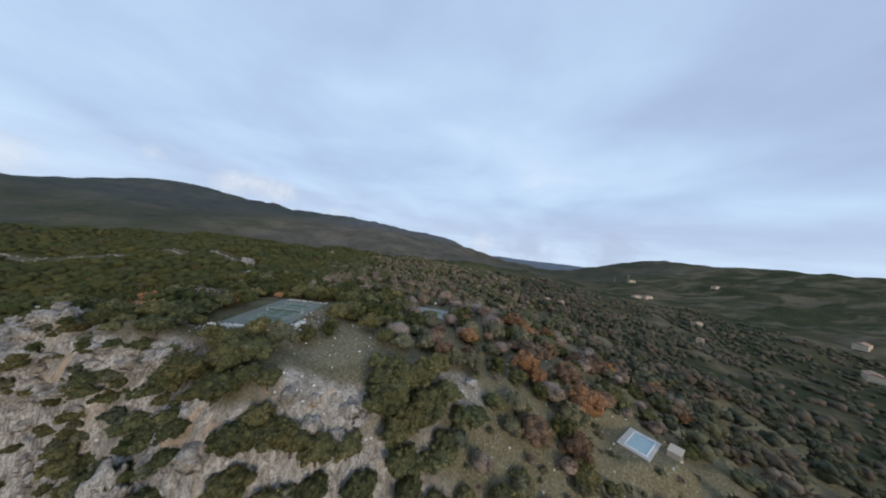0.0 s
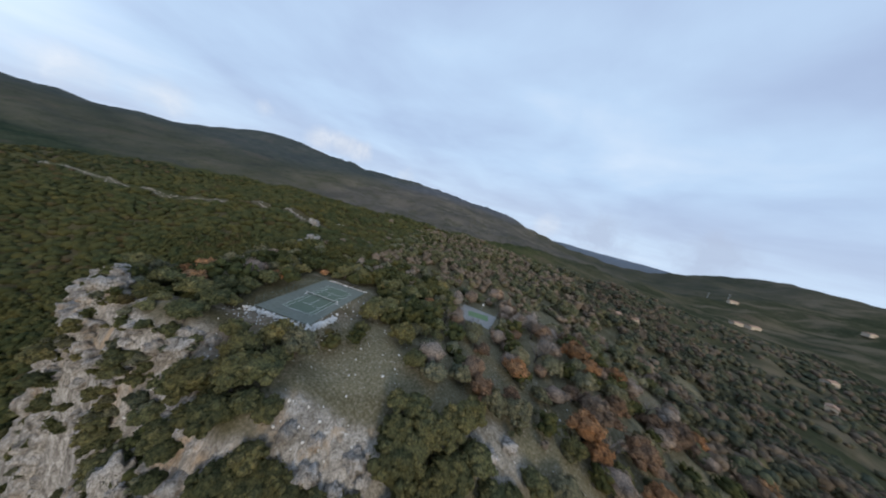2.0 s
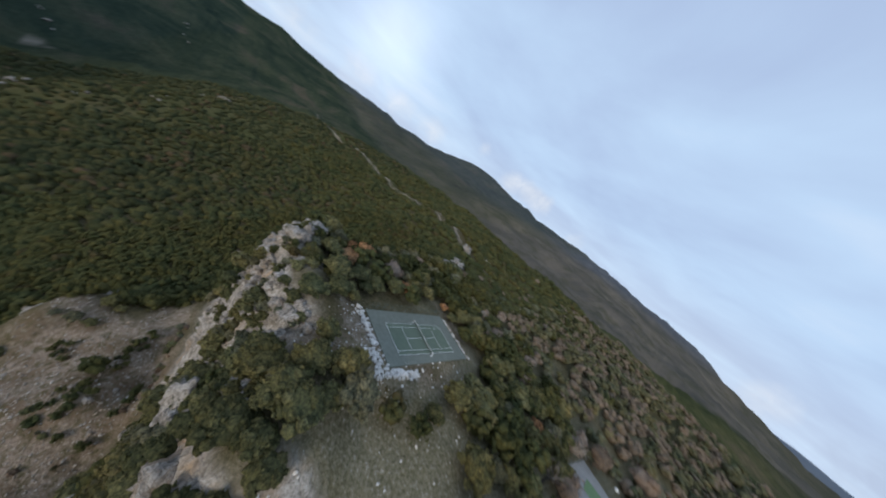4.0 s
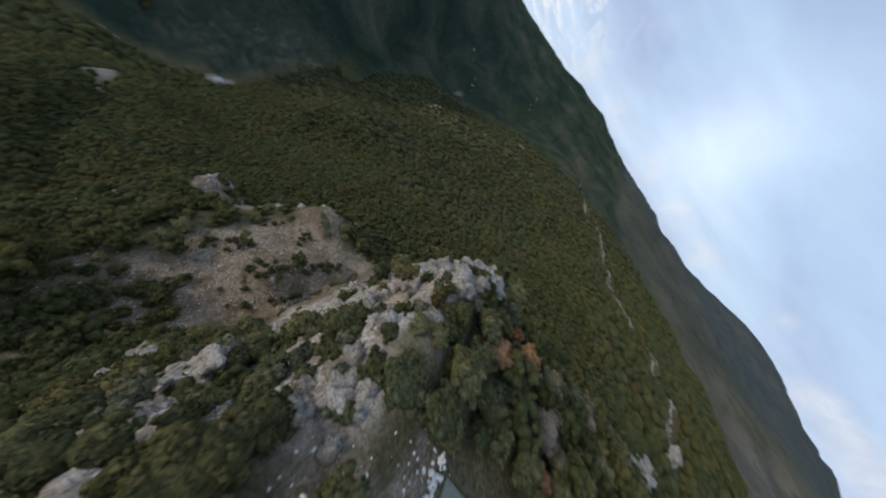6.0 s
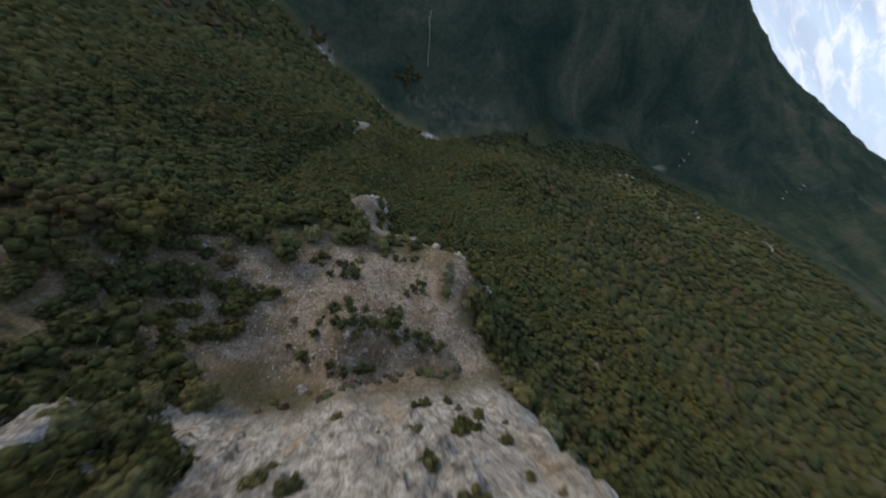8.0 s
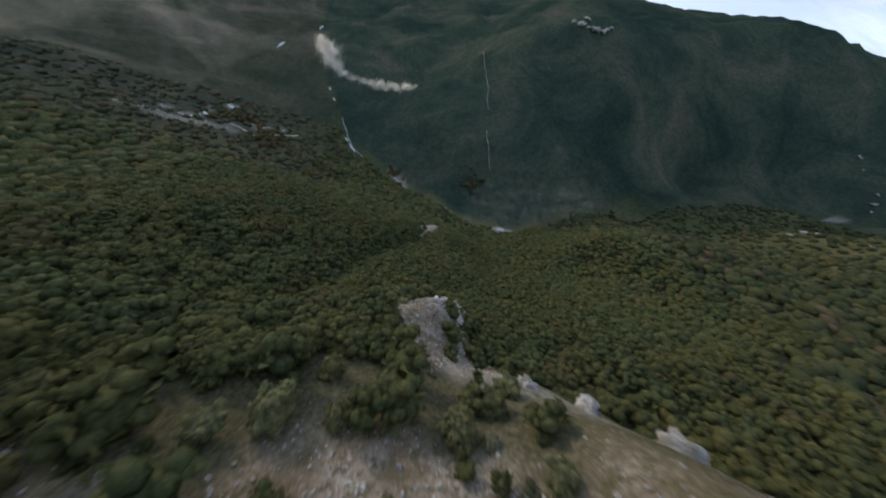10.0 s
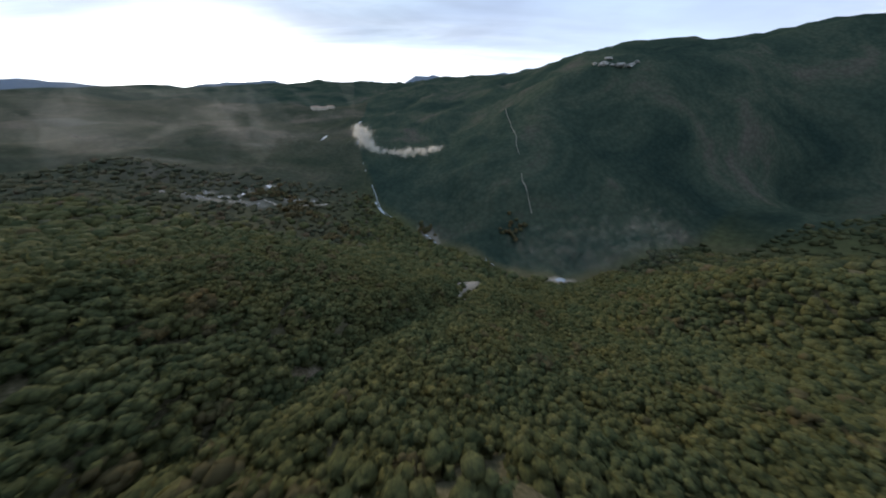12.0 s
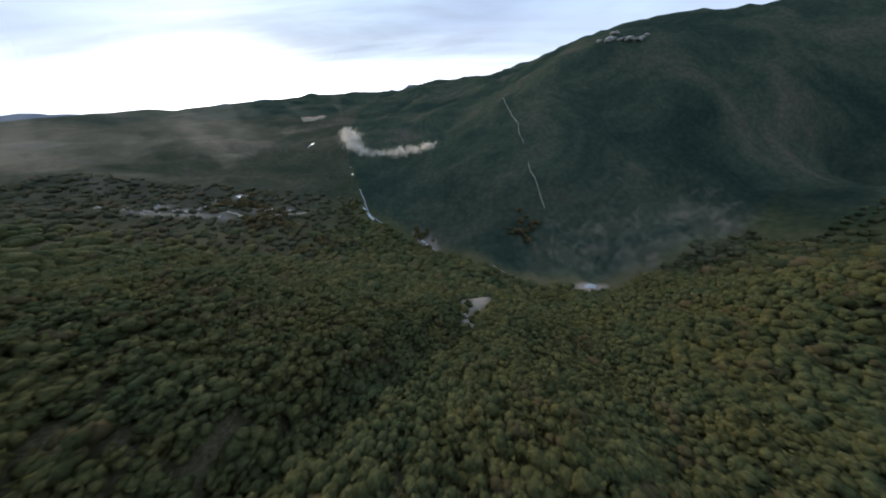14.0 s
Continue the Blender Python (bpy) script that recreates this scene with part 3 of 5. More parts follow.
# western side: slope green scaled down, its shade put into the leaf colour
WOODS_WEST = leaf_material("western_woods_shade_tint", (0.043, 0.052, 0.027), (0.075, 0.081, 0.037), (0.115, 0.110, 0.051), (0.16, 0.115, 0.07), 0.93)
WOODS_RUST = leaf_material("autumn_woods", (0.085, 0.070, 0.036), (0.125, 0.096, 0.046), (0.175, 0.128, 0.060), (0.10, 0.10, 0.045), 0.70)
WOODS_MIXED = leaf_material("mixed_woods", (0.103, 0.110, 0.063), (0.179, 0.172, 0.099), (0.263, 0.240, 0.150), (0.336, 0.260, 0.199), 0.58)
BARK = plain("bark", (0.10, 0.085, 0.07), 0.9, 0.4, 6.0)
TWIG = plain("grey_twigs", (0.20, 0.18, 0.16), 0.9, 0.3, 6.0)
WHITE = plain("white_paint", (0.75, 0.75, 0.72), 0.6, 0.1)
COURT = plain("court_paint", (0.165, 0.180, 0.150), 0.85, 0.18, 0.8, 0.01)
COURT_IN = plain("court_paint_inner", (0.125, 0.158, 0.115), 0.85, 0.14, 0.8, 0.01)
STEEL = plain("galvanised_steel", (0.32, 0.34, 0.34), 0.5, 0.2, 5.0)
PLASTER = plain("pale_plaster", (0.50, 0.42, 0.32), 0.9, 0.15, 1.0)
TILE = plain("clay_tiles", (0.36, 0.24, 0.17), 0.9, 0.3, 2.0)
STONE = plain("pool_stone", (0.50, 0.47, 0.42), 0.85, 0.2, 1.5)
DARK = plain("dark_opening", (0.03, 0.032, 0.035), 0.3, 0.2)
CONCRETE = plain("concrete", (0.30, 0.29, 0.27), 0.9, 0.2, 1.5)
WIRE = plain("wire_mesh", (0.10, 0.13, 0.12), 0.6, 0.2)
NETTING = plain("net_cord", (0.05, 0.06, 0.055), 0.8, 0.2)


def water_material(name, colour, rough):
    mat, t, b = principled(name, rough, 0.5)
    pos = place(t)
    t.links.new(ramp(t, noise_tex(t, pos, 0.5, 4, 0.6), [(0.3, tuple(v * 0.85 for v in colour)), (0.7, colour)]), b.inputs["Base Color"])
    relief(t, b, noise_tex(t, pos, 2.0, 3, 0.5), 0.2, 0.05)
    return mat


POOL_WATER = water_material("pool_water", (0.34, 0.47, 0.48), 0.08)
FOAM = plain("white_water", (0.42, 0.45, 0.47), 0.35, 0.35, 0.6)


# ---- ground ----
def build_ground():
    rows, cols = ZZ.shape
    verts = np.stack([XX.ravel(), YY.ravel(), ZZ.ravel()], 1)
    a = (np.arange(rows - 1)[:, None] * cols + np.arange(cols - 1)[None, :]).ravel()
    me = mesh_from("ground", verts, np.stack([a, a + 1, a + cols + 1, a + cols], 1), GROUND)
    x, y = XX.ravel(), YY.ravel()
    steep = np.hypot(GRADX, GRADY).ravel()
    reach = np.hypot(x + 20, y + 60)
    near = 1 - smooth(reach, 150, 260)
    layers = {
        # beyond: where the wood takes the ramp with shade in its colour
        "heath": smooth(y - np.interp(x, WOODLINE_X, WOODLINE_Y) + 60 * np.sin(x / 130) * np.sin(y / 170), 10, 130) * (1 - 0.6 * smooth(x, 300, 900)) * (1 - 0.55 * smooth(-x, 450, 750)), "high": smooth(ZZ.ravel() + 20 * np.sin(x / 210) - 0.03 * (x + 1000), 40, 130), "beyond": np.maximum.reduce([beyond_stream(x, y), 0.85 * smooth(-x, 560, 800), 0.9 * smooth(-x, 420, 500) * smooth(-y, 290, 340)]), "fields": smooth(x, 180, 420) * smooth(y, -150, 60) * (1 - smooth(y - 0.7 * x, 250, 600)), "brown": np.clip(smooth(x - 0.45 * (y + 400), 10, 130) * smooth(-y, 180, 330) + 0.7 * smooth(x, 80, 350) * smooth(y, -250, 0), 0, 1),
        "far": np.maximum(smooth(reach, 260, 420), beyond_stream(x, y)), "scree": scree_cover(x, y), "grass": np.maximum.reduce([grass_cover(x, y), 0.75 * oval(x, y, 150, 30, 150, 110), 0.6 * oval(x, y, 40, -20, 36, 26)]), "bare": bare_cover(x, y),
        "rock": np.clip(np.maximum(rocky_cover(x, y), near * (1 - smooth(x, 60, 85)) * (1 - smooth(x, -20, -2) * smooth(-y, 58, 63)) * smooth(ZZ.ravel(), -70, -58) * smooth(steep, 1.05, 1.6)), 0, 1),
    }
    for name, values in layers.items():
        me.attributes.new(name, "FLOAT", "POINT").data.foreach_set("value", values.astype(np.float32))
    return tagged(new("ground", me), "limestone ridge, cliff, scree and wooded valley slopes", "ground", kind="structure")


build_ground()


def build_cliff():
    """The south face: the same surface as the ground sheet, cut finer and broken into ledges, ribs and fissures."""
    brow, foot = np.array(BROW[:10], float), np.array(FOOT[:10], float)
    legs = np.concatenate([[0], np.cumsum(np.hypot(*np.diff(brow[:, :2], axis=0).T))])
    us = np.arange(0, legs[-1], 0.5)
    n = 165
    grid = np.empty((len(us), n, 3))
    for k, u in enumerate(us):
        p = [np.interp(u, legs, brow[:, i]) for i in (0, 1)]
        q = [np.interp(u, legs, foot[:, i]) for i in (0, 1)]
        s = np.linspace(-0.35, 0.96, 240)
        x, y = p[0] + (q[0] - p[0]) * s, p[1] + (q[1] - p[1]) * s
        z = ground_z(x, y)
        run = np.concatenate([[0], np.cumsum(np.sqrt(np.diff(x) ** 2 + np.diff(y) ** 2 + np.diff(z) ** 2))])
        w = np.linspace(0, run[-1], n)
        grid[k] = np.stack([np.interp(w, run, x), np.interp(w, run, y), np.interp(w, run, z)], 1)
    du, dv = np.gradient(grid, axis=0), np.gradient(grid, axis=1)
    nor = np.cross(du, dv)
    nor /= np.linalg.norm(nor, axis=2, keepdims=True) + 1e-9
    nor *= np.sign(nor[..., 2:3] + 1e-6)
    edge = np.minimum.outer(np.minimum(np.arange(len(us)), np.arange(len(us))[::-1]) / 14, np.minimum(np.arange(n), np.arange(n)[::-1]) / 9)
    edge = np.clip(edge, 0, 1)
    for (i, j), e in np.ndenumerate(edge):
        p = grid[i, j]
        rib = noise.fractal((p[0] / 11, p[1] / 11, p[2] / 30), 0.8, 2.1, 4)
        block = noise.voronoi((p[0] / 6.0, p[1] / 6.0, p[2] / 11.0))[0]
        step = noise.noise((p[0] / 14, p[1] / 14, p[2] / 2.4))
        fine = noise.fractal((p[0] / 1.6, p[1] / 1.6, p[2] / 1.9), 0.7, 2.2, 3)
        crack = noise.voronoi((p[0] / 2.1, p[1] / 2.1, p[2] / 3.4))[0]
        lift = 3.0 * rib + 2.8 * (block[1] - block[0]) - 1.2 + 0.9 * step + 1.0 * fine + 1.5 * min(0.45, crack[1] - crack[0])
        grid[i, j] = p + nor[i, j] * (lift * e - 0.5 * (1 - e) + 0.35 * e)
    rows, cols = grid.shape[:2]
    a = (np.arange(rows - 1)[:, None] * cols + np.arange(cols - 1)[None, :]).ravel()
    me = mesh_from("cliff_face", grid.reshape(-1, 3), np.stack([a, a + cols, a + cols + 1, a + 1], 1), ROCK)
    return tagged(new("cliff_face", me), "pale grey limestone cliff with ribs, ledges and ochre scars", "cliff", kind="structure")


CLIFF = build_cliff()


# ---- woods: uncountable, joined by slope ----
def icosphere(level):
    bm = bmesh.new()
    bmesh.ops.create_icosphere(bm, subdivisions=level, radius=1.0)
    v = np.array([p.co[:] for p in bm.verts])
    f = np.array([[p.index for p in q.verts] for q in bm.faces])
    bm.free()
    return v, f


ICO = {k: icosphere(k) for k in (1, 2, 3)}
RNG = np.random.default_rng(7)


def scatter(x0, x1, y0, y1, step, keep):
    """Jittered places on a plan, each kept with the chance that keep gives it."""
    x, y = np.meshgrid(np.arange(x0, x1, step), np.arange(y0, y1, step))
    x = (x + RNG.uniform(-0.45, 0.45, x.shape) * step).ravel()
    y = (y + RNG.uniform(-0.45, 0.45, y.shape) * step).ravel()
    ok = RNG.random(len(x)) < keep(x, y)
    return x[ok], y[ok]


def woods(name, x, y, radius, lobes, level, mat, label, height=0.8, flecks=0, squash=0.85):
    """Domed crowns with lumps all over and loose sprays of leaves, in one mesh; tone sets crown from crown."""
    n = len(x)
    size = radius * (RNG.uniform(0.72, 1.28, n) if lobes > 1 else RNG.uniform(0.6, 1.3, n))
    z = ground_z(x, y) + size * height * 0.75 + (RNG.uniform(-0.5, 1.1, n) if lobes > 5 else 0.0)
    tone = RNG.random(n)
    vs, fs, tones, start = [], [], [], 0
    for lobe in range(lobes + 1):
        bv, bf = ICO[level if lobe == 0 else 1]
        k = len(bv)
        if lobe == 0:
            mid, r = np.zeros((n, 3)), size * (0.66 if lobes > 2 else 0.85 if lobes else 1.0)
        else:
            a = 6.283 * (lobe / lobes + RNG.uniform(-0.3, 0.3, n))
            up = RNG.uniform(-0.05, 0.95, n)
            flat = np.sqrt(1 - np.clip(up, 0, 1) ** 2) * RNG.uniform(0.75, 1.05, n)
            mid = np.stack([np.cos(a) * flat, np.sin(a) * flat, up * 0.95], 1) * (size * (0.78 if lobes > 2 else 0.66))[:, None]
            r = size * (RNG.uniform(0.18, 0.38, n) if lobes > 8 else RNG.uniform(0.26, 0.48, n) if lobes > 2 else RNG.uniform(0.4, 0.65, n))
        v = bv[None] * (1 + RNG.uniform(-0.22, 0.22, (n, k)))[..., None] * r[:, None, None]
        v[..., 2] *= squash
        t = RNG.uniform(0, 6.283, n)
        c, s_ = np.cos(t)[:, None], np.sin(t)[:, None]
        vx, vy = v[..., 0] * c - v[..., 1] * s_, v[..., 0] * s_ + v[..., 1] * c
        v = np.stack([vx + (x + mid[:, 0])[:, None], vy + (y + mid[:, 1])[:, None], v[..., 2] + (z + mid[:, 2])[:, None]], 2)
        fs.append((bf[None] + (np.arange(n) * k)[:, None, None]).reshape(-1, 3) + start)
        vs.append(v.reshape(-1, 3))
        tones.append(np.repeat(tone, k))
        start += n * k
    if flecks:
        m = n * flecks
        d = RNG.normal(size=(m, 3))
        d[:, 2] = np.abs(d[:, 2]) * 0.9 - 0.1
        d /= np.linalg.norm(d, axis=1, keepdims=True)
        big = np.repeat(size, flecks)
        mid = np.stack([np.repeat(x, flecks), np.repeat(y, flecks), np.repeat(z, flecks)], 1) + d * (big * RNG.uniform(0.85, 1.12, m))[:, None] * (1, 1, 0.9)
        tri = mid[:, None, :] + RNG.normal(size=(m, 3, 3)) * 0.13 * big[:, None, None]
        vs.append(tri.reshape(-1, 3))
        fs.append(np.arange(m * 3).reshape(-1, 3) + start)
        tones.append(np.repeat(tone, flecks * 3))
    me = mesh_from(name, np.concatenate(vs), np.concatenate(fs), mat)
    me.attributes.new("tone", "FLOAT", "POINT").data.foreach_set("value", np.concatenate(tones).astype(np.float32))
    return tagged(new(name, me), label, "woods", kind="stuff")


def open_ground(x, y):
    """Chance that a tree stands there, from bare patches and steepness."""
    c = np.maximum.reduce([scree_cover(x, y) * 0.93, grass_cover(x, y) * 0.97, bare_cover(x, y), rocky_cover(x, y) * 0.9, 1 - smooth(line_gap(x, y, TRACK), 5.5, 8.0), 1 - smooth(np.minimum.reduce([line_gap(x, y, STREAM), line_gap(x, y, FIREBREAK), line_gap(x, y, LANE)]), 4.0, 6.5)])
    steep = slope_at(x, y)
    return np.clip(1 - c * 1.15, 0, 1) * (1 - smooth(steep, 1.35 + 1.3 * smooth(x, -14, 8), 1.9 + 1.6 * smooth(x, -14, 8)))


def ridge(x, y):
    """True on the ridge and its faces, where each tree is a thing of its own."""
    return (x > -78) & (x < 165) & (y > -104) & (y < 75)


SOUTH = (-245, 75, -300, -100)


def south(x, y):
    return (x > SOUTH[0]) & (x < SOUTH[1]) & (y > SOUTH[2]) & (y < SOUTH[3]) & ~ridge(x, y)


def belt(x, y):
    return (x > -430) & (x < 330) & (y > -500) & (y < 330) & ~south(x, y) & ~ridge(x, y)


def wood_zone(x, y):
    """0 green slopes, 1 hill beyond the stream, 2 brown valley woods, 3 mixed plateau, 4 western side; ragged limits."""
    across = y < np.interp(x, STREAM_X, STREAM_Y) - 4
    x, y = x + RNG.normal(0, 24, len(x)), y + RNG.normal(0, 24, len(x))
    zone = np.zeros(len(x), int)
    zone[(x > -20) & (y > -130)] = 3
    zone[(x > 175) & (y > -130)] = 5
    zone[(x < -215) & (y < 60 + 0.1 * x)] = 4
    zone[(x > 15) & (y < -345 + 0.25 * x)] = 2
    zone[across] = 1
    return zone


ZONES = ((WOODS_SOUTH, "green and olive oak scrub on the valley sides"), (None, "the hill across the stream, scrub in the ground itself"), (WOODS_VALLEY, "brown and olive woods on the valley floor"), (WOODS_MIXED, "mixed evergreen and bare brown woods on the plateau"), (WOODS_WEST, "evergreen woods on the western valley side, shade put into their colour"), (WOODS_EAST, "dark woods with brown trees on the eastern slope"))


def zoned(name, x, y, radius, lobes, level, height, flecks=0, squash=0.85):
    zone = wood_zone(x, y)
    for i, (mat, label) in enumerate(ZONES):
        mine = (zone == i) & ((RNG.random(len(x)) < 0.5) if i == 2 else True)
        if i != 1 and np.any(mine):
            woods(name, x[mine], y[mine], radius * (0.8 if i == 2 else 1.0), lobes, level, mat, label, height, flecks, squash)


def foreground(x, y):
    return (x > -150) & (x < 45) & (y > -255)


x, y = scatter(*SOUTH, 3.15, lambda x, y: south(x, y) * open_ground(x, y) * 0.99)
close = foreground(x, y)
woods("slope_woods", x[close], y[close], 2.75, 8, 1, WOODS_SOUTH, "dense evergreen oak wood on the slope under the cliff", 0.6, flecks=30, squash=0.8)
woods("slope_woods", x[~close], y[~close], 2.9, 2, 1, WOODS_SOUTH, "evergreen oak wood lower on the slope", 0.6, flecks=16)


def flank(x, y):
    return (x > -200) & (x < -60) & (y > -106) & (y < 80)


x, y = scatter(-200, -60, -106, 80, 4.0, lambda x, y: flank(x, y) * belt(x, y) * open_ground(x, y) * 0.98)
woods("flank_woods", x, y, 3.3, 5, 1, WOODS_SOUTH, "evergreen oak wood below the western flank of the ridge", 0.6, flecks=16)
x, y = scatter(-430, 330, -500, 330, 5.4, lambda x, y: belt(x, y) * ~flank(x, y) * ((x < -20) | (y < -130)) * open_ground(x, y) * 0.97)
zoned("valley_woods", x, y, 3.9, 0, 1, 0.4, 7, 0.65)


def plateau(x, y):
    stand = 0.36 + 0.40 * smooth(np.sin(x / 37) * np.sin(y / 29 + x / 61), -0.3, 0.2) + 0.4 * smooth(-x, -110, -20) + 0.3 * smooth(y, 120, 200)
    return belt(x, y) * (x >= -20) * (y >= -130) * open_ground(x, y) * np.clip(stand, 0, 0.95)


x, y = scatter(-20, 130, -130, 330, 6.4, plateau)
zoned("plateau_woods", x, y, 3.7, 3, 1, 0.7, 14)
x, y = scatter(130, 330, -130, 330, 8.0, plateau)
zoned("plateau_woods", x, y, 5.0, 6, 1, 0.7, 30)


GROVES = ((20, -377, 10), (31, -347, 8), (72, -402, 22), (120, -440, 18), (6, -178, 6), (-125, -228, 8), (-62, -432, 10), (-170, -390, 10))
gx = np.concatenate([RNG.normal(cx, r * 0.6, int(r * 2.2)) for cx, cy, r in GROVES])
gy = np.concatenate([RNG.normal(cy, r * 0.6, int(r * 2.2)) for cx, cy, r in GROVES])
woods("autumn_grove", gx, gy, 2.8, 7, 1, WOODS_RUST, "groves of withered russet oaks among green woods", 1.0, flecks=10)


def hills(x, y):
    return ~((x > -430) & (x < 330) & (y > -500) & (y < 330)) * open_ground(x, y)


x, y = scatter(330, 800, -180, 560, 8.0, lambda x, y: hills(x, y) * (0.25 + 0.5 * smooth(np.sin(x / 53) * np.sin(y / 31 + x / 71), -0.2, 0.3)))
woods("east_woods", x, y, 3.6, 0, 1, WOODS_EAST, "patchy woods and hedges on the eastern slope", flecks=2)
x, y = scatter(-700, -430, -330, 290, 7.0, lambda x, y: hills(x, y) * (1 - beyond_stream(x, y)) * 0.8)
woods("west_woods", x, y, 3.6, 0, 1, WOODS_WEST, "evergreen scrub on the far western slope", 0.3, squash=0.7)


def part(name, bm, mat, parent=None, label=""):
    """Links a bmesh as one mesh object, under a thing or a part."""
    me = bpy.data.meshes.new(name)
    bm.to_mesh(me)
    bm.free()
    me.materials.append(mat)
    ob = new(name, me)
    ob.parent = parent
    if label:
        tagged(ob, label)
    return ob


def shared(name, me, parent, m):
    """One more object on a mesh that alike pieces share."""
    ob = new(name, me)
    ob.parent = parent
    ob.matrix_basis = m
    return ob


def box(size, at=(0, 0, 0), turn=0.0, bevel=0.0, bm=None):
    bm = bm or bmesh.new()
    r = bmesh.ops.create_cube(bm, size=1.0, matrix=Matrix.Translation(at) @ Matrix.Rotation(radians(turn), 4, "Z") @ Matrix.Diagonal((*size, 1)))
    if bevel:
        edges = list({e for v in r["verts"] for e in v.link_edges})
        bmesh.ops.bevel(bm, geom=edges, offset=bevel, segments=1, affect="EDGES")
    return bm


def rod(p, q, r0, r1=None, sides=6, bm=None):
    """A tapered rod between two places."""
    bm = bm or bmesh.new()
    p, q = Vector(p), Vector(q)
    d = q - p
    m = Matrix.Translation((p + q) / 2) @ d.to_track_quat("Z", "Y").to_matrix().to_4x4()
    bmesh.ops.create_cone(bm, cap_ends=True, segments=sides, radius1=r0, radius2=r0 if r1 is None else r1, depth=d.length, matrix=m)
    return bm


def thing(name, at, label, category, group="", turn=0.0):
    ob = new(name)
    ob.empty_display_size = 0.5
    ob.matrix_basis = pose(*at, 0, 0, turn)
    return tagged(ob, label, category, group)


def gz(x, y):
    return float(ground_z(x, y))


# ---- trees ----
def crown_mesh(name, seed, mat, lobes=40, sprays=220, flat=0.8, loose=1.0):
    """A crown one metre in radius: leafy lobes with dark gaps, and sprays of leaves all over them."""
    rng = np.random.default_rng(seed)
    bv, bf = ICO[2]
    vs, fs, start = [bv * (1 + rng.uniform(-0.15, 0.15, (len(bv), 1))) * (0.66, 0.66, 0.55 * flat) + (0, 0, 0.12)], [bf], len(bv)
    bv, bf = ICO[1]
    mids, radii = [], []
    for i in range(lobes):
        a, h = i * 2.4 + rng.uniform(-0.4, 0.4), rng.uniform(-0.25, 1.0)
        w = math.sqrt(max(0.05, 1 - max(h, 0) ** 2)) * rng.uniform(0.45, 0.80)
        mids.append((w * math.cos(a), w * math.sin(a), (h * 0.68) * flat))
        radii.append(rng.uniform(0.13, 0.27) * (1.25 if lobes < 20 else 1.0))
        v = bv * (1 + rng.uniform(-0.2, 0.2, (len(bv), 1))) * radii[-1] * (1, 1, 0.85) + mids[-1]
        vs.append(v)
        fs.append(bf + start)
        start += len(bv)
    # small leaf clumps between and upon the lobes
    ov = np.array([(1, 0, 0), (-1, 0, 0), (0, 1, 0), (0, -1, 0), (0, 0, 1), (0, 0, -1)], float)
    of = np.array([(0, 2, 4), (2, 1, 4), (1, 3, 4), (3, 0, 4), (2, 0, 5), (1, 2, 5), (3, 1, 5), (0, 3, 5)])
    for i in range(int(lobes * 3.4)):
        j = rng.integers(lobes)
        d = rng.normal(size=3)
        d[2] = abs(d[2]) * 0.9 - 0.15
        d /= np.linalg.norm(d)
        a = rng.uniform(0, 6.283)
        turned = ov @ np.array([(math.cos(a), math.sin(a), 0), (-math.sin(a), math.cos(a), 0), (0, 0, 1)])
        vs.append(turned * (1 + rng.uniform(-0.3, 0.3, (6, 1))) * rng.uniform(0.05, 0.105) + np.array(mids[j]) + d * radii[j])
        fs.append(of + start)
        start += 6
    for i in range(sprays):
        j = rng.integers(lobes)
        d = rng.normal(size=3)
        d[2] = d[2] * 0.8 + 0.25
        d /= np.linalg.norm(d)
        c = np.array(mids[j]) + d * radii[j] * rng.uniform(0.92, 1.22) * loose
        u = np.cross(d, rng.normal(size=3))
        u /= np.linalg.norm(u)
        w = np.cross(d, u)
        s = rng.uniform(0.04, 0.085)
        tip = d * rng.uniform(-0.3, 0.6) * s
        vs.append(np.array([c - u * s - w * s * 0.5, c + u * s * 0.9 - w * s * 0.4 + tip, c + w * s + tip * 1.5]))
        fs.append(np.array([[start, start + 1, start + 2]]))
        start += 3
    return mesh_from(name, np.concatenate(vs), np.concatenate(fs), mat)


def trunk_mesh(name, seed, mat, tall=0.75):
    rng = random.Random(seed)
    bm = rod((0, 0, -0.35), (0.04, 0.02, tall * 0.55), 0.085, 0.06, 7)
    for i in range(4):
        a = i * 1.6 + rng.uniform(-0.4, 0.4)
        rod((0.04, 0.02, tall * 0.5), (0.45 * math.cos(a), 0.45 * math.sin(a), tall * rng.uniform(0.9, 1.2)), 0.045, 0.015, 5, bm)
    me = bpy.data.meshes.new(name)
    bm.to_mesh(me)
    bm.free()
    me.materials.append(mat)
    return me


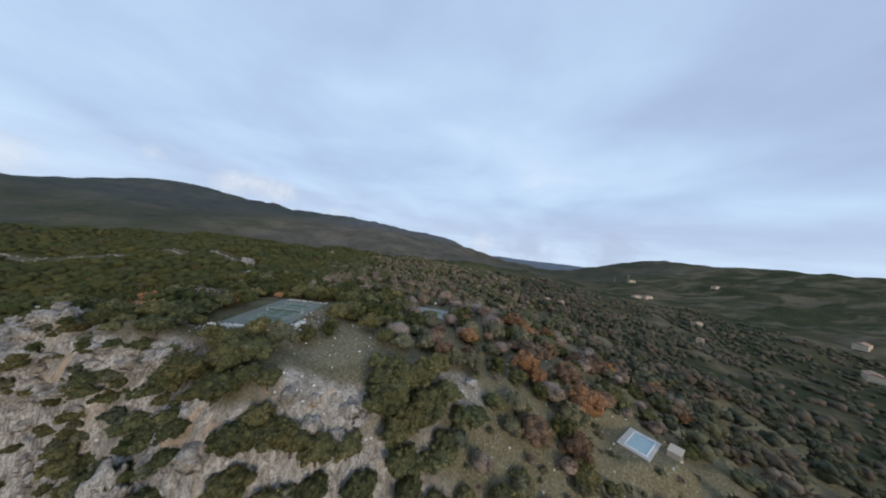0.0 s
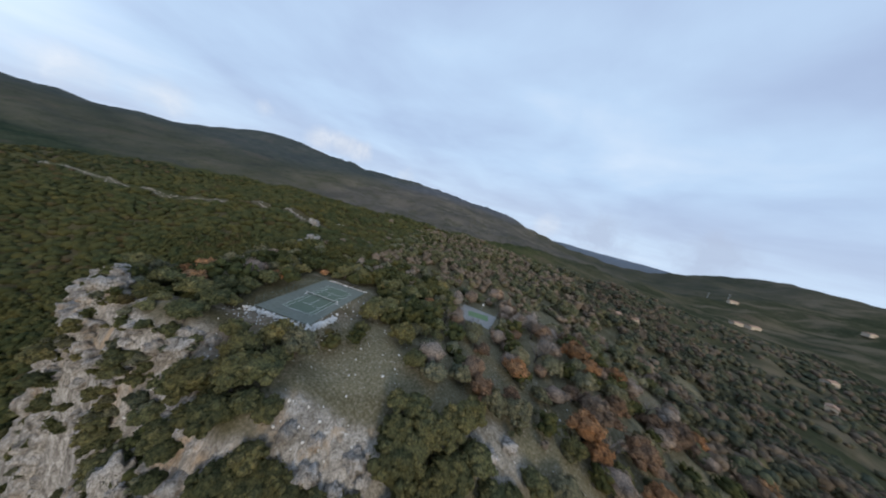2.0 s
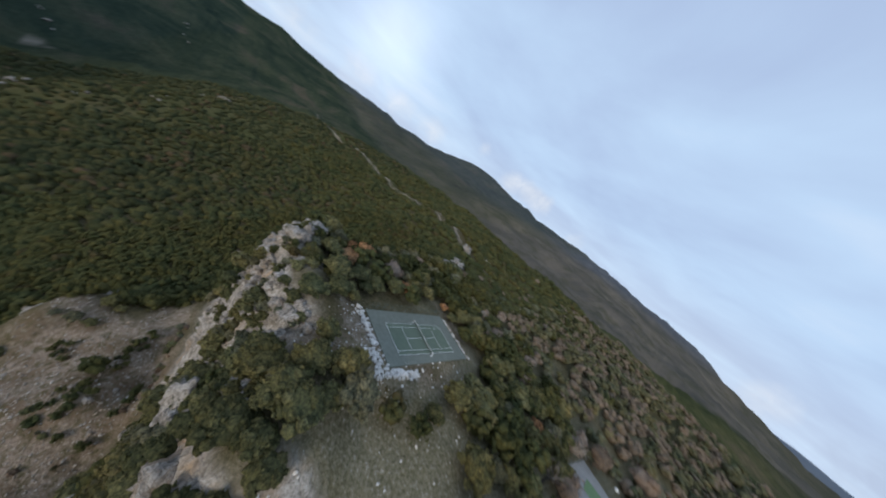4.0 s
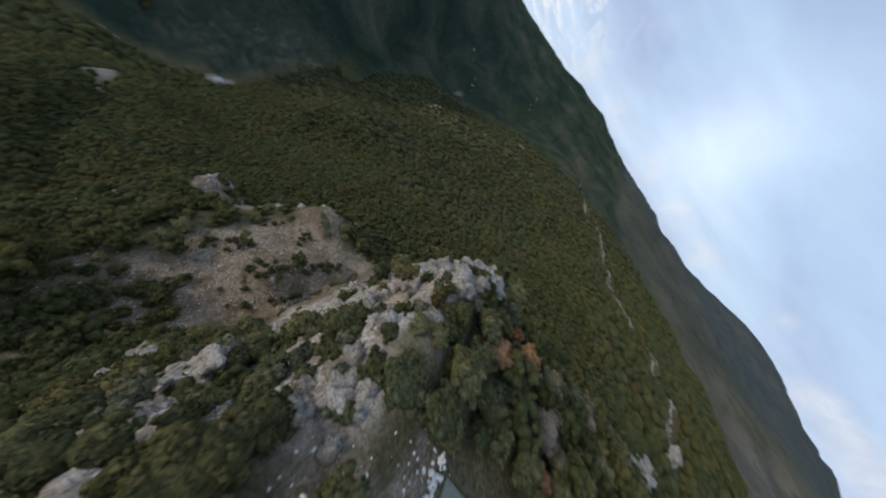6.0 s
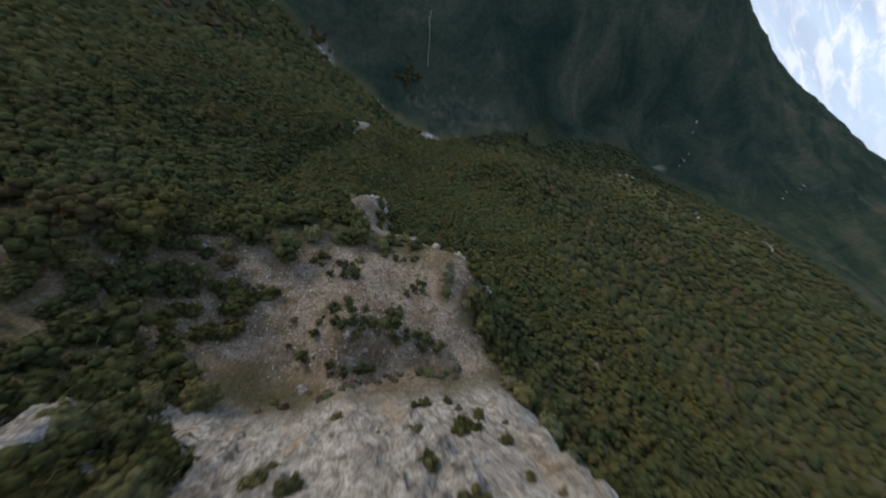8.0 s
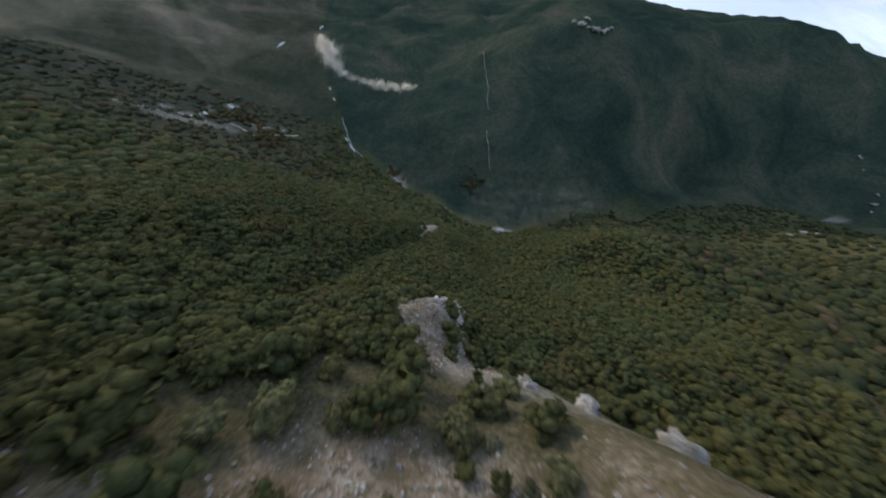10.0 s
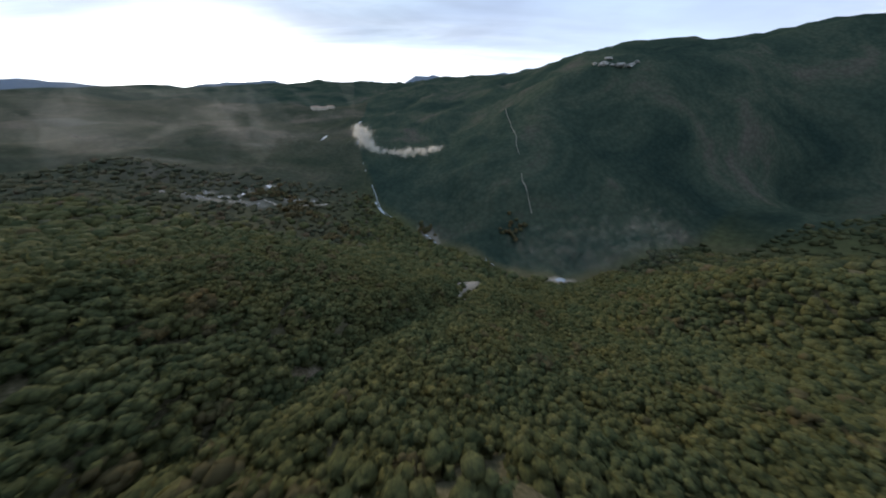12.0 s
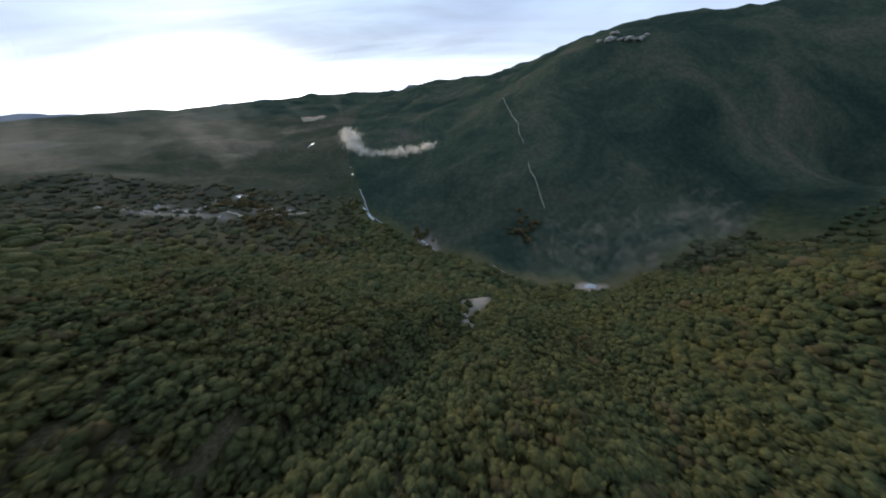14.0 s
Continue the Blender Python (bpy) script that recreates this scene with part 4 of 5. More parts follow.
def branch_mesh(name, seed, mat):
    """A bare crown: limbs that fork three times into twigs."""
    rng = random.Random(seed)
    bm = bmesh.new()

    def grow(p, d, length, r, depth):
        q = p + d * length
        rod(p, q, r, r * 0.6, 3 if depth else 5, bm)
        if depth < 4:
            for i in range(3 if depth < 3 else 2):
                e = Vector((d.x + rng.uniform(-0.8, 0.8), d.y + rng.uniform(-0.8, 0.8), d.z * 0.7 + rng.uniform(-0.1, 0.6))).normalized()
                grow(q, e, length * rng.uniform(0.6, 0.85), r * 0.55, depth + 1)

    for i in range(3):
        a = i * 2.1 + rng.uniform(-0.3, 0.3)
        grow(Vector((0, 0, 0)), Vector((math.cos(a) * 0.6, math.sin(a) * 0.6, 0.9)).normalized(), 0.42, 0.035, 1)
    me = bpy.data.meshes.new(name)
    bm.to_mesh(me)
    bm.free()
    me.materials.append(mat)
    return me


TRUNKS = [trunk_mesh("trunk", i, BARK) for i in range(3)]
OAKS = [crown_mesh("crown", 20 + i, LEAF, 26, 200) for i in range(6)]
OLIVES = [crown_mesh("crown", 40 + i, LEAF_GREY, 24, 220) for i in range(3)]
RUSTS = [crown_mesh("crown", 60 + i, LEAF_RUST, 24, 260, 0.9) for i in range(3)]
BROWNS = [crown_mesh("crown", 80 + i, LEAF_BROWN, 16, 300, 0.9, 1.15) for i in range(3)]
HAZY = [crown_mesh("crown", 100 + i, LEAF_TWIG, 7, 420, 0.95, 1.35) for i in range(3)]
BARES = [branch_mesh("crown", 90 + i, TWIG) for i in range(3)]
BUSHES = [crown_mesh("foliage", 110 + i, LEAF, 20, 130, 0.75) for i in range(4)] + [crown_mesh("foliage", 120 + i, LEAF_GREY, 20, 130, 0.75) for i in range(2)]
STEMS = [trunk_mesh("stem", 9, BARK, 0.3)]
DRY_BUSHES = [crown_mesh("foliage", 130, LEAF_BROWN, 12, 260, 0.7)]
PICK = random.Random(3)
TREE_KINDS = {
    "oak": (OAKS, "oak_tree", "dark green evergreen oak with a dense lumpy crown", "evergreen oaks on the ridge", "crown"),
    "olive": (OLIVES, "olive_tree", "grey-green bushy tree on stony ground", "grey-green trees on the ridge", "crown"),
    "rust": (RUSTS, "autumn_oak", "deciduous oak with withered orange leaves", "autumn oaks on the ridge", "crown"),
    "brown": (BROWNS, "withered_oak", "half-bare oak with dull brown leaves", "withered oaks on the ridge", "crown"),
    "hazy": (HAZY, "leafless_tree", "leafless tree with a hazy crown of pinkish-grey twigs", "hazy leafless trees on the ridge", "crown"),
    "bare": (BARES, "bare_tree", "leafless tree with pale grey branches", "leafless trees on the ridge", "crown"),
}


def plant(kind, x, y, r, sink=0.0):
    meshes, name, label, group, top = TREE_KINDS[kind]
    z = gz(x, y) - sink
    tree = thing(name, (x, y, z), label, "tree", group, PICK.uniform(0, 360))
    tree.scale = (r, r, r * PICK.uniform(0.85, 1.1))
    shared("trunk", PICK.choice(TRUNKS), tree, Matrix())
    shared(top, PICK.choice(meshes), tree, pose(0, 0, 0.30 if kind == "bare" else 0.62))
    return tree


def bush(x, y, r, z=None, dry=False):
    label = "dry brown shrub rooted in stony ground" if dry else "dark green shrub rooted in cracks of pale rock"
    ob = thing("shrub", (x, y, (gz(x, y) if z is None else z) + 0.2 * r), label, "shrub", "shrubs on the cliff and scree", PICK.uniform(0, 360))
    ob.scale = (r, r, r * PICK.uniform(0.7, 1.0))
    shared("stem", STEMS[0], ob, Matrix())
    shared("foliage", PICK.choice(DRY_BUSHES if dry else BUSHES), ob, Matrix())


def plant_ridge():
    spots = [("rust", 114, -15, 8.0), ("rust", 104, 36, 7.0), ("rust", 108, 31, 5.5), ("rust", 127, 42, 5.5), ("rust", 95, -5, 6.0), ("rust", 98, -9, 4.5), ("brown", 114, -1, 6.0), ("rust", 184, 31, 5.5), ("brown", 178, 28, 6.0), ("rust", 186, 16, 5.0), ("brown", 190, 22, 5.0), ("hazy", 70, 95, 6.5), ("hazy", 81, 54, 6.5), ("hazy", 88, 60, 6.0), ("hazy", 90, 30, 6.5), ("hazy", 76, 70, 6.0), ("hazy", 95, 50, 6.0), ("bare", 138, 34, 6.5), ("bare", 86, 44, 6.5), ("brown", 101, 3, 7.5), ("brown", 145, 25, 7), ("brown", 90, 45, 6), ("brown", 78, 75, 6), ("bare", 84, 22, 7), ("bare", 100, 60, 7), ("rust", 34, 34, 3.6), ("rust", -33, -17, 4.2), ("oak", 22, -47, 3.6), ("oak", 26, -46.5, 3.4), ("oak", 20, -50, 3.4), ("olive", 30, -50.5, 3.4), ("oak", 25, -53, 3.6), ("oak", 34, -52, 3.4), ("oak", 29, -55, 3.6), ("oak", 17, -44, 3.2), ("oak", 12, -42.5, 3.6), ("olive", 9, -40.5, 3.2), ("oak", 58, -40, 4.0), ("oak", 62, -36, 3.8), ("oak", 54, -44, 4.0), ("oak", 48, -48, 3.8), ("olive", 66, -34, 3.6), ("oak", 44, -51, 3.8), ("oak", 60, -45, 3.8), ("hazy", 72, -36, 3.6), ("oak", 39, -54, 3.6), ("rust", -40, -9, 3.8), ("rust", -44, -12, 2.8), ("rust", -41, -5, 3.0), ("rust", -22, 3, 3.2), ("rust", -16, 24, 2.4),
             ("oak", 34, -6, 5.0), ("oak", 21.5, -10, 3.0), ("oak", 7, -36, 4.6), ("oak", -1, -41, 4.4), ("oak", 11, -41, 4.2), ("oak", 14, -34, 3.2),
             ("oak", 48, -34, 5.4), ("oak", 54, -28, 5.2), ("oak", 60, -20, 4.8), ("oak", 46, -27, 4.4), ("oak", 53, -36, 4.6), ("oak", 35, -48, 3.6), ("oak", 18, -57, 4.0), ("oak", -13, -27, 4.6), ("oak", -20, -26, 4.8), ("oak", -27, -22, 4.2), ("oak", 9, -29, 4.6), ("oak", 15, -39, 5.0), ("oak", 4, -43, 5.6), ("oak", 13, -47, 5.0), ("oak", -12, -34, 4.6), ("oak", 21, -43, 3.4), ("oak", 23, -57, 5.6), ("oak", 29, -55, 5.0), ("oak", 17, -63, 5.0), ("oak", 52, -42, 5.4), ("oak", 57, -33, 6.0), ("oak", 46, -37, 6.0), ("oak", -14, -20.5, 2.4), ("oak", -34, -24, 4.2), ("oak", -29, -31, 3.0), ("oak", 3, -53, 4.4), ("oak", -6, -50, 4.2), ("oak", 12, -60, 4.6), ("oak", -10, -56, 4.0), ("oak", 22, -52, 4.4), ("oak", -39, -41, 3.4), ("oak", 70, -30, 4.6), ("oak", 78, -24, 4.2), ("oak", 62, -38, 4.8), ("oak", 44, -46, 4.4), ("oak", 24, -48, 5.0), ("oak", 29, -46.5, 4.5), ("oak", 34, -45.5, 4.5), ("oak", 20, -50, 4.5), ("oak", 28, -52, 5.0), ("oak", 44, -33, 4.5), ("oak", 50, -30, 5.0), ("oak", 57, -24, 5.0), ("oak", 50, -39, 5.0), ("oak", 42, -28, 3.6), ("oak", 55, -36, 5.0), ("oak", 62, -28, 5.0)]
    for kind, x, y, r in spots:
        plant(kind, x, y, r)
    x, y = scatter(-76, 164, -102, 74, 5.7, lambda x, y: ridge(x, y) * open_ground(x, y) * 0.95)
    clear = (x > -15) & (x < 17) & (y > -28) & (y < 21) | (np.abs(x - 132) < 15) & (np.abs(y + 17) < 10) | (np.abs(x - 148) < 10) & (np.abs(y + 19) < 10) | (np.abs(x - 58) < 12) & (np.abs(y - 52) < 14) | (np.hypot(x + 48, y + 26) < 8) | (y > -60) & (y < -41) & (x < -16) & (x > -72) | (y > -42) & (y < -27) & (x < -21) & (x > -58)
    oaks = 0
    rest = []
    x, y = x[~clear], y[~clear]
    order = RNG.permutation(len(x))
    for px, py in zip(x[order], y[order]):
        if any((px - sx) ** 2 + (py - sy) ** 2 < (0.75 * sr + 1.6) ** 2 for _, sx, sy, sr in spots):
            continue
        steep = slope_at(px, py)
        r = PICK.uniform(2.8, 5.2) * (0.85 if steep > 1.2 else 1.0)
        if py < -56:
            r *= 0.75
            if px < 2 and PICK.random() < 0.2:
                continue
        roll = PICK.random()
        east = px > 44 and py > -40
        if east:
            r *= 1.1
            if PICK.random() < 0.42:
                continue
        if east:
            kind = "oak" if roll < 0.30 else "olive" if roll < 0.52 else "hazy" if roll < 0.74 else "bare" if roll < 0.82 else "brown" if roll < 0.96 or px < 60 else "rust"
        else:
            kind = "oak" if roll < 0.80 or py < -50 else "olive" if roll < 0.96 else "hazy"
        if kind == "oak":
            oaks += 1
        if oaks > 215 and kind == "oak":
            rest.append((px, py))
        else:
            plant(kind, float(px), float(py), r)
    for i in range(38):
        plant("olive" if i % 5 == 0 else "oak", PICK.uniform(60, 112), PICK.uniform(-52, -22), PICK.uniform(2.4, 4.4))
    if rest:
        rest = np.array(rest)
        woods("ridge_woods", rest[:, 0], rest[:, 1], 4.0, 12, 1, WOODS_SOUTH, "evergreen scrub at the rim of the ridge", flecks=40)


plant_ridge()


def plant_shrubs():
    for x, y, r in ((-70, -72, 2.8), (-68, -68, 2.4), (-71, -76, 1.8), (-41, -80, 2.2), (-37.5, -70.5, 1.6), (-18, -76, 2.2), (-12, -73, 2.0), (-9, -93, 2.4), (-69, -89, 1.6), (-25, -111, 2.6), (-44, -84, 2.0), (2, -85, 2.6), (-30, -66, 1.2), (-52, -64, 1.4), (-58, -88, 1.6)):
        bush(x, y, r)
    bush(-33.8, -52.5, 1.6, dry=True)
    bush(-31.2, -53.2, 1.2, dry=True)
    bush(-24, -68, 1.2, dry=True)
    a, u = RNG.uniform(0, 6.283, 90), RNG.random(90) ** 0.6
    woods("thicket", 3 + 16 * u * np.cos(a), -75 + 20 * u * np.sin(a), 2.0, 16, 1, WOODS_SOUTH, "dense dark thicket at the end of the stony shelf", 0.7, flecks=60)
    u = RNG.random(64)
    woods("thicket", 2 - 44 * u + RNG.uniform(-3, 3, 64), -100 - 13 * u + RNG.uniform(-7, 6, 64), 2.0, 16, 1, WOODS_SOUTH, "thicket along the rim of the stony shelf", 0.7, flecks=60)
    x, y = scatter(-88, 10, -100, -50, 2.1, lambda x, y: scree_cover(x, y) * np.clip(1.5 * np.sin(x / 5.9 + 1.7 * np.sin(y / 4.7)) * np.cos(y / 5.3 + x / 11) - 0.5, 0.015, 0.7))
    dry = RNG.random(len(x)) < 0.3
    woods("low_scrub", x[~dry], y[~dry], 1.3, 8, 1, WOODS_SOUTH, "low green scrub scattered over the scree", 0.45, flecks=40)
    woods("low_scrub", x[dry], y[dry], 0.9, 8, 1, WOODS_VALLEY, "low brown scrub scattered over the scree", 0.45, flecks=40)
    co = CLIFF.data.vertices
    counts, low = [0, 0, 0], []
    bald = ((-2, -49.5, -21, 7.5), (2, -57, -43, 6), (12, -55, -27, 7), (-17, -52, -43, 4), (13, -49.5, -10, 4))
    for k in range(2600):
        v = co[PICK.randrange(len(co))].co
        if any((v - Vector(q[:3])).length < q[3] for q in bald):
            continue
        spot = noise.noise((v.x / 9, v.y / 9, v.z / 9))
        zone = 0 if v.x < -22 else 1 if v.z > -27 else 2
        if spot > (0.0 if v.z > -30 else 0.2, -0.12, -0.4)[zone] and v.z > -66 and counts[zone] < (30, 46, 120)[zone]:
            if zone == 2 and v.x < -12:
                continue
            if zone == 2:
                low.append((v.x, v.y))
            else:
                bush(v.x, v.y, PICK.uniform(*((0.5, 1.4), (0.9, 2.6))[zone]), z=v.z)
            counts[zone] += 1
    low = np.array(low)
    woods("cliff_scrub", low[:, 0], low[:, 1], 2.6, 14, 1, WOODS_SOUTH, "dark scrub clinging to the lower cliff", 0.7, flecks=60)
    for x, y, z, r in ((-16, -45, -19, 2.8), (10.5, -53.3, -21, 3.4), (7.5, -52.6, -20, 3.4), (3.5, -51.3, -23, 3.6), (-4, -47, -24, 3.0), (6.6, -48.7, -8, 2.8), (8, -55.4, -30, 3.2), (14, -56, -25, 3.0), (5, -54, -32, 3.4), (-9, -47, -24, 3.8), (-8, -50.5, -32, 4.2), (-13.5, -50.5, -37, 3.2), (-3, -51, -34, 3.8), (-38, -42.8, -13, 3.9), (-36, -44, -18, 3.2), (7, -61, -51, 4.0), (-2.8, -57.5, -51, 3.6), (-5, -57.8, -60, 3.6), (2.8, -55, -35, 3.0), (9, -56, -31, 3.2), (-5.5, -55, -53, 3.2), (-1, -54, -40, 2.4), (14, -60, -42, 3.6), (4, -60, -56, 3.8), (-25, -45, -19, 1.5), (-34.5, -40, -5, 1.4), (-52, -34, -14, 1.2), (-46, -38.5, -14, 1.1)):
        bush(x, y, r, z=z)
    for x, y, z, r in ((-17.7, -42.5, -13.5, 2.6), (-16.5, -43, -15, 1.8), (-15.1, -45.5, -21.5, 3.0), (-13.5, -45.5, -22, 2.4), (-6, -49, -23, 3.2), (-8.5, -48.5, -25, 2.6), (-28, -42, -10, 1.5), (-22.2, -40.4, -7, 1.6), (-31.9, -41.2, -3.2, 1.9), (-35, -41, -5, 1.5), (-4.3, -42.6, -14, 3.4), (-1.5, -44, -14.5, 3.0), (-34, -40.6, -9.6, 2.2), (-36, -40, -9, 1.8), (-46.7, -35.7, -19, 1.2), (-38.3, -40.4, -21, 1.3), (-30.4, -43, -28, 1.5), (-41.4, -44.2, -44, 1.2), (-18.2, -42, -5.4, 1.8), (-15.9, -43, -5.8, 1.9), (-27.3, -38.2, -3.6, 1.1), (-24.1, -42, -17, 1.6)):
        bush(x, y, r, z=z)
    for x, y, z, r in ((9, -49.8, -9, 3.0), (9.6, -51.6, -13, 3.0), (-33.5, -40.5, -5.5, 3.2), (-31.8, -41.3, -4.6, 2.6), (-35.6, -40, -6, 2.5), (-22.6, -42.2, -17.5, 2.0), (-16.8, -45, -18, 2.2), (-15.6, -43.4, -8, 2.6), (-17.9, -42.2, -7, 2.6), (-20.6, -40.1, -5.3, 2.3), (-16.3, -40.7, -6.2, 2.6), (-13.2, -41.1, -10.4, 2.7), (-10.3, -41.6, -13.6, 3.0), (-7.1, -43.3, -15, 2.8), (-4.9, -47.4, -21, 2.5), (-8.3, -44.2, -21.5, 2.0)):
        bush(x, y, r, z=z)
    for x, y, r in ((-51, -25, 2.6), (-49, -21, 2.8), (-35, -29, 2.2), (-41, -24, 2.2), (-54, -23, 2.4), (-48, -128, 2.6), (-51, -126, 2.4), (-53, -129, 2.2), (-46, -131, 2.8), (-49, -123, 2.0), (-44, -116, 2.6), (-43, -112, 2.4), (-47, -118, 1.4), (-68, -119, 1.8), (-67, -113, 2.0), (-52, -108, 1.2)):
        bush(x, y, r)
    x, y = scatter(-58, -18, -42, -25, 2.9, lambda x, y: 0.42 + 0 * x)
    woods("low_scrub", x, y, 1.5, 14, 1, WOODS_SOUTH, "grey-green scrub between rocks on the buttress", 0.5, flecks=90)
    x, y = scatter(68, 160, -46, 4, 3.4, lambda x, y: 0.34 * ((np.abs(x - 134) > 12) | (np.abs(y + 17) > 9)))
    woods("low_scrub", x, y, 1.25, 9, 1, WOODS_MIXED, "low scrub and brambles on the stony eastern slope", 0.5, flecks=40)
    for k in range(26):
        u = k / 25
        fx, fy = -17 - 47 * u + PICK.uniform(-1, 1), -51 + 7.5 * u + PICK.uniform(-2.2, 0.6)
        bush(fx, fy, PICK.uniform(0.7, 2.0), dry=k % 3 == 0)
    for x, y, r in ((-45.4, -127.5, 2.6), (-42, -125, 3.0), (-47, -124, 2.4), (-44.5, -121, 3.0), (-41.4, -119, 3.2), (-39, -115, 3.0), (-36, -119, 2.6), (-33, -122, 2.2), (-50, -128, 1.8), (-42, -110, 2.6)):
        bush(x, y, r)
    for x, y, r in ((6, -50, 2.6), (2.8, -46, 2.8), (0.5, -46, 2.4), (-0.6, -42, 2.6), (-12.4, -40, 2.2), (-12.5, -36.5, 2.6), (-7.6, -40, 2.4), (-15, -43, 2.0), (6.5, -54, 2.8), (-45, -20, 2.4), (-22, -25.5, 2.6), (-20, -36, 2.4), (-17, -38, 2.2), (-24, -37, 2.0), (-29, -36, 2.2), (-33, -37, 1.6), (-14, -40, 2.6), (-21, -33, 2.6), (-38, -35, 1.8), (-42, -33, 1.6), (-27, -33, 2.4), (-46, -37, 1.2), (-42, -40, 2.4), (-39, -42, 2.6), (-36, -41, 1.6), (-31, -47, 1.3), (-24, -45, 2.2), (-21, -46, 2.0), (-53, -36, 1.2), (-56, -34, 1.3), (-50, -31, 1.4), (-13, -46, 2.4), (-9, -47, 2.6), (-4, -50, 2.2)):
        bush(x, y, r)


plant_shrubs()


# ---- rocks ----
def rock_mesh(name, seed, mat, level=3, rough=0.35):
    bv, bf = ICO[level]
    out = []
    for v in bv:
        p = Vector(v)
        cell = noise.voronoi(p * 1.3 + Vector((seed * 3.7, 0, 0)))[0]
        out.append(p * (0.72 + rough * noise.fractal(p * 1.7 + Vector((seed * 9.1, 0, 0)), 0.8, 2.2, 4) + 0.75 * (cell[1] - cell[0])))
    return mesh_from(name, [tuple(p) for p in out], bf, mat)


CRAGS = [rock_mesh("boulder", i, ROCK) for i in range(6)]
STONES = [rock_mesh("stone", 20 + i, plain("pale_stone", (0.66, 0.64, 0.60), 0.9, 0.28, 1.2) if i == 0 else bpy.data.materials["pale_stone"], 1, 0.2) for i in range(4)]


def crag(x, y, rx, ry, rz, sink=0.35, turn=None, label="weathered pale limestone boulder bedded in the ground"):
    ob = new("boulder", PICK.choice(CRAGS))
    ob.matrix_basis = pose(x, y, gz(x, y) + rz * (0.5 - sink), PICK.uniform(-12, 12), PICK.uniform(-12, 12), PICK.uniform(0, 360) if turn is None else turn) @ Matrix.Diagonal((rx, ry, rz, 1))
    return tagged(ob, label, "boulder", "limestone boulders on the ridge")


for i, (x, y, r) in enumerate(((-50, -29, 4.2), (-54, -26, 3.6), (-46, -32, 3.8), (-41, -36, 3.4), (-37, -38, 3.2), (-33, -39, 3.6), (-27, -40, 2.8), (-47, -25, 3.0), (-43, -29, 2.6), (-8, -36, 3.2), (-4, -38, 2.6), (-17, -41, 2.6), (-12, -38, 2.2), (14, -51, 3.0), (18, -49, 2.2), (31, -43, 2.6), (38, -38, 2.6), (66, -23, 2.6), (71, -19, 2.2), (61, -27, 2.2), (-66.4, -127.5, 2.0), (-64.3, -127, 1.8), (-62, -126, 1.6), (-59.5, -125, 1.5), (-67.5, -126, 1.7), (-20, -124, 1.5), (-15, -121, 1.8), (-27, -122.5, 2.0), (-30, -124, 1.4), (-12, -134, 1.8), (-18, -133, 1.3), (-66, -121, 2.2), (-65, -115, 1.8), (-63, -109, 1.7), (-69, -125, 2.0), (-88, -66, 2.6), (-92, -62, 2.4), (-84, -72, 2.2), (-96, -58, 2.4), (-25, -51, 1.6), (-40, -56, 0.9), (-28, -58, 0.8), (-33, -33, 2.0), (-29, -29, 1.8), (-38, -31, 2.2), (-24, -31, 1.6), (-35, -35.5, 2.0), (-44, -34, 2.4), (-57, -122, 0.8), (-52, -117, 0.7), (-55, -112, 0.9), (25, -42, 2.0), (30, -40, 1.6), (37, -42, 2.2), (41, -39, 2.0), (-3, -34, 1.4), (2, -31, 1.0), (12, -100, 2.0), (9, -84, 1.2), (15, -97, 1.4), (-86, -82, 3.0), (-80, -90, 2.6), (-90, -74, 2.6), (-73, -97, 2.2), (-36, -61, 1.1), (-62, 63, 4.6), (-66, 70, 5.4), (-74, 92, 6.0), (-80, 98, 5.0), (-108, 134, 6.0))):
    crag(x, y, r * 1.15, r * 0.9, r * (0.7 if i < 20 else 0.85))


crag(-29.6, -39.9, 2.5, 2.0, 1.9, 0.2, 20)
BLOCKS = random.Random(11)
for x, y, z, rx, ry, rz, turn in ((-2.6, -49.2, -22, 3.4, 2.2, 5.2, 15), (0.8, -50.0, -22.5, 3.0, 2.0, 4.2, -20), (-5.2, -48.0, -24, 2.2, 1.8, 4.6, 30), (3.8, -50.6, -24, 2.0, 1.8, 3.6, 0)):
    crag(x, y, rx, ry, rz, 0.3, turn, "tall fin of pale limestone standing off the cliff").location.z = z
for k in range(46):
    i = BLOCKS.randrange(1, 7)
    u = BLOCKS.random()
    x, y = (BROW[i][j] * (1 - u) + BROW[i + 1][j] * u for j in (0, 1))
    r = BLOCKS.uniform(0.8, 2.3)
    crag(x + BLOCKS.uniform(-2, 2), y + BLOCKS.uniform(-1.5, 4.5), r * BLOCKS.uniform(0.9, 1.5), r * BLOCKS.uniform(0.7, 1.0), r * BLOCKS.uniform(0.4, 0.65), 0.4, label="grey limestone block standing out of the crag")


for x, y, r in ((-388, -640, 6), (-392, -622, 8), (-401, -612, 5), (-413, -609, 9), (-424, -616, 5), (-434, -615, 8), (-449, -626, 6), (-404, -630, 7), (-460, -630, 4), (-508, -214, 5), (-499, -218, 4), (-514, -208, 4), (-485, -163, 4), (-480, -170, 3), (-595, -52, 6), (-602, -47, 5), (-588, -58, 4), (-512, -112, 4), (-541, -109, 4), (-530, -120, 3), (-575, -75, 4), (-560, -150, 4)):
    crag(x, y, r, r * PICK.uniform(0.6, 0.9), r * PICK.uniform(0.4, 0.6), 0.3, label="pale limestone outcrop among dark scrub on the far slope")
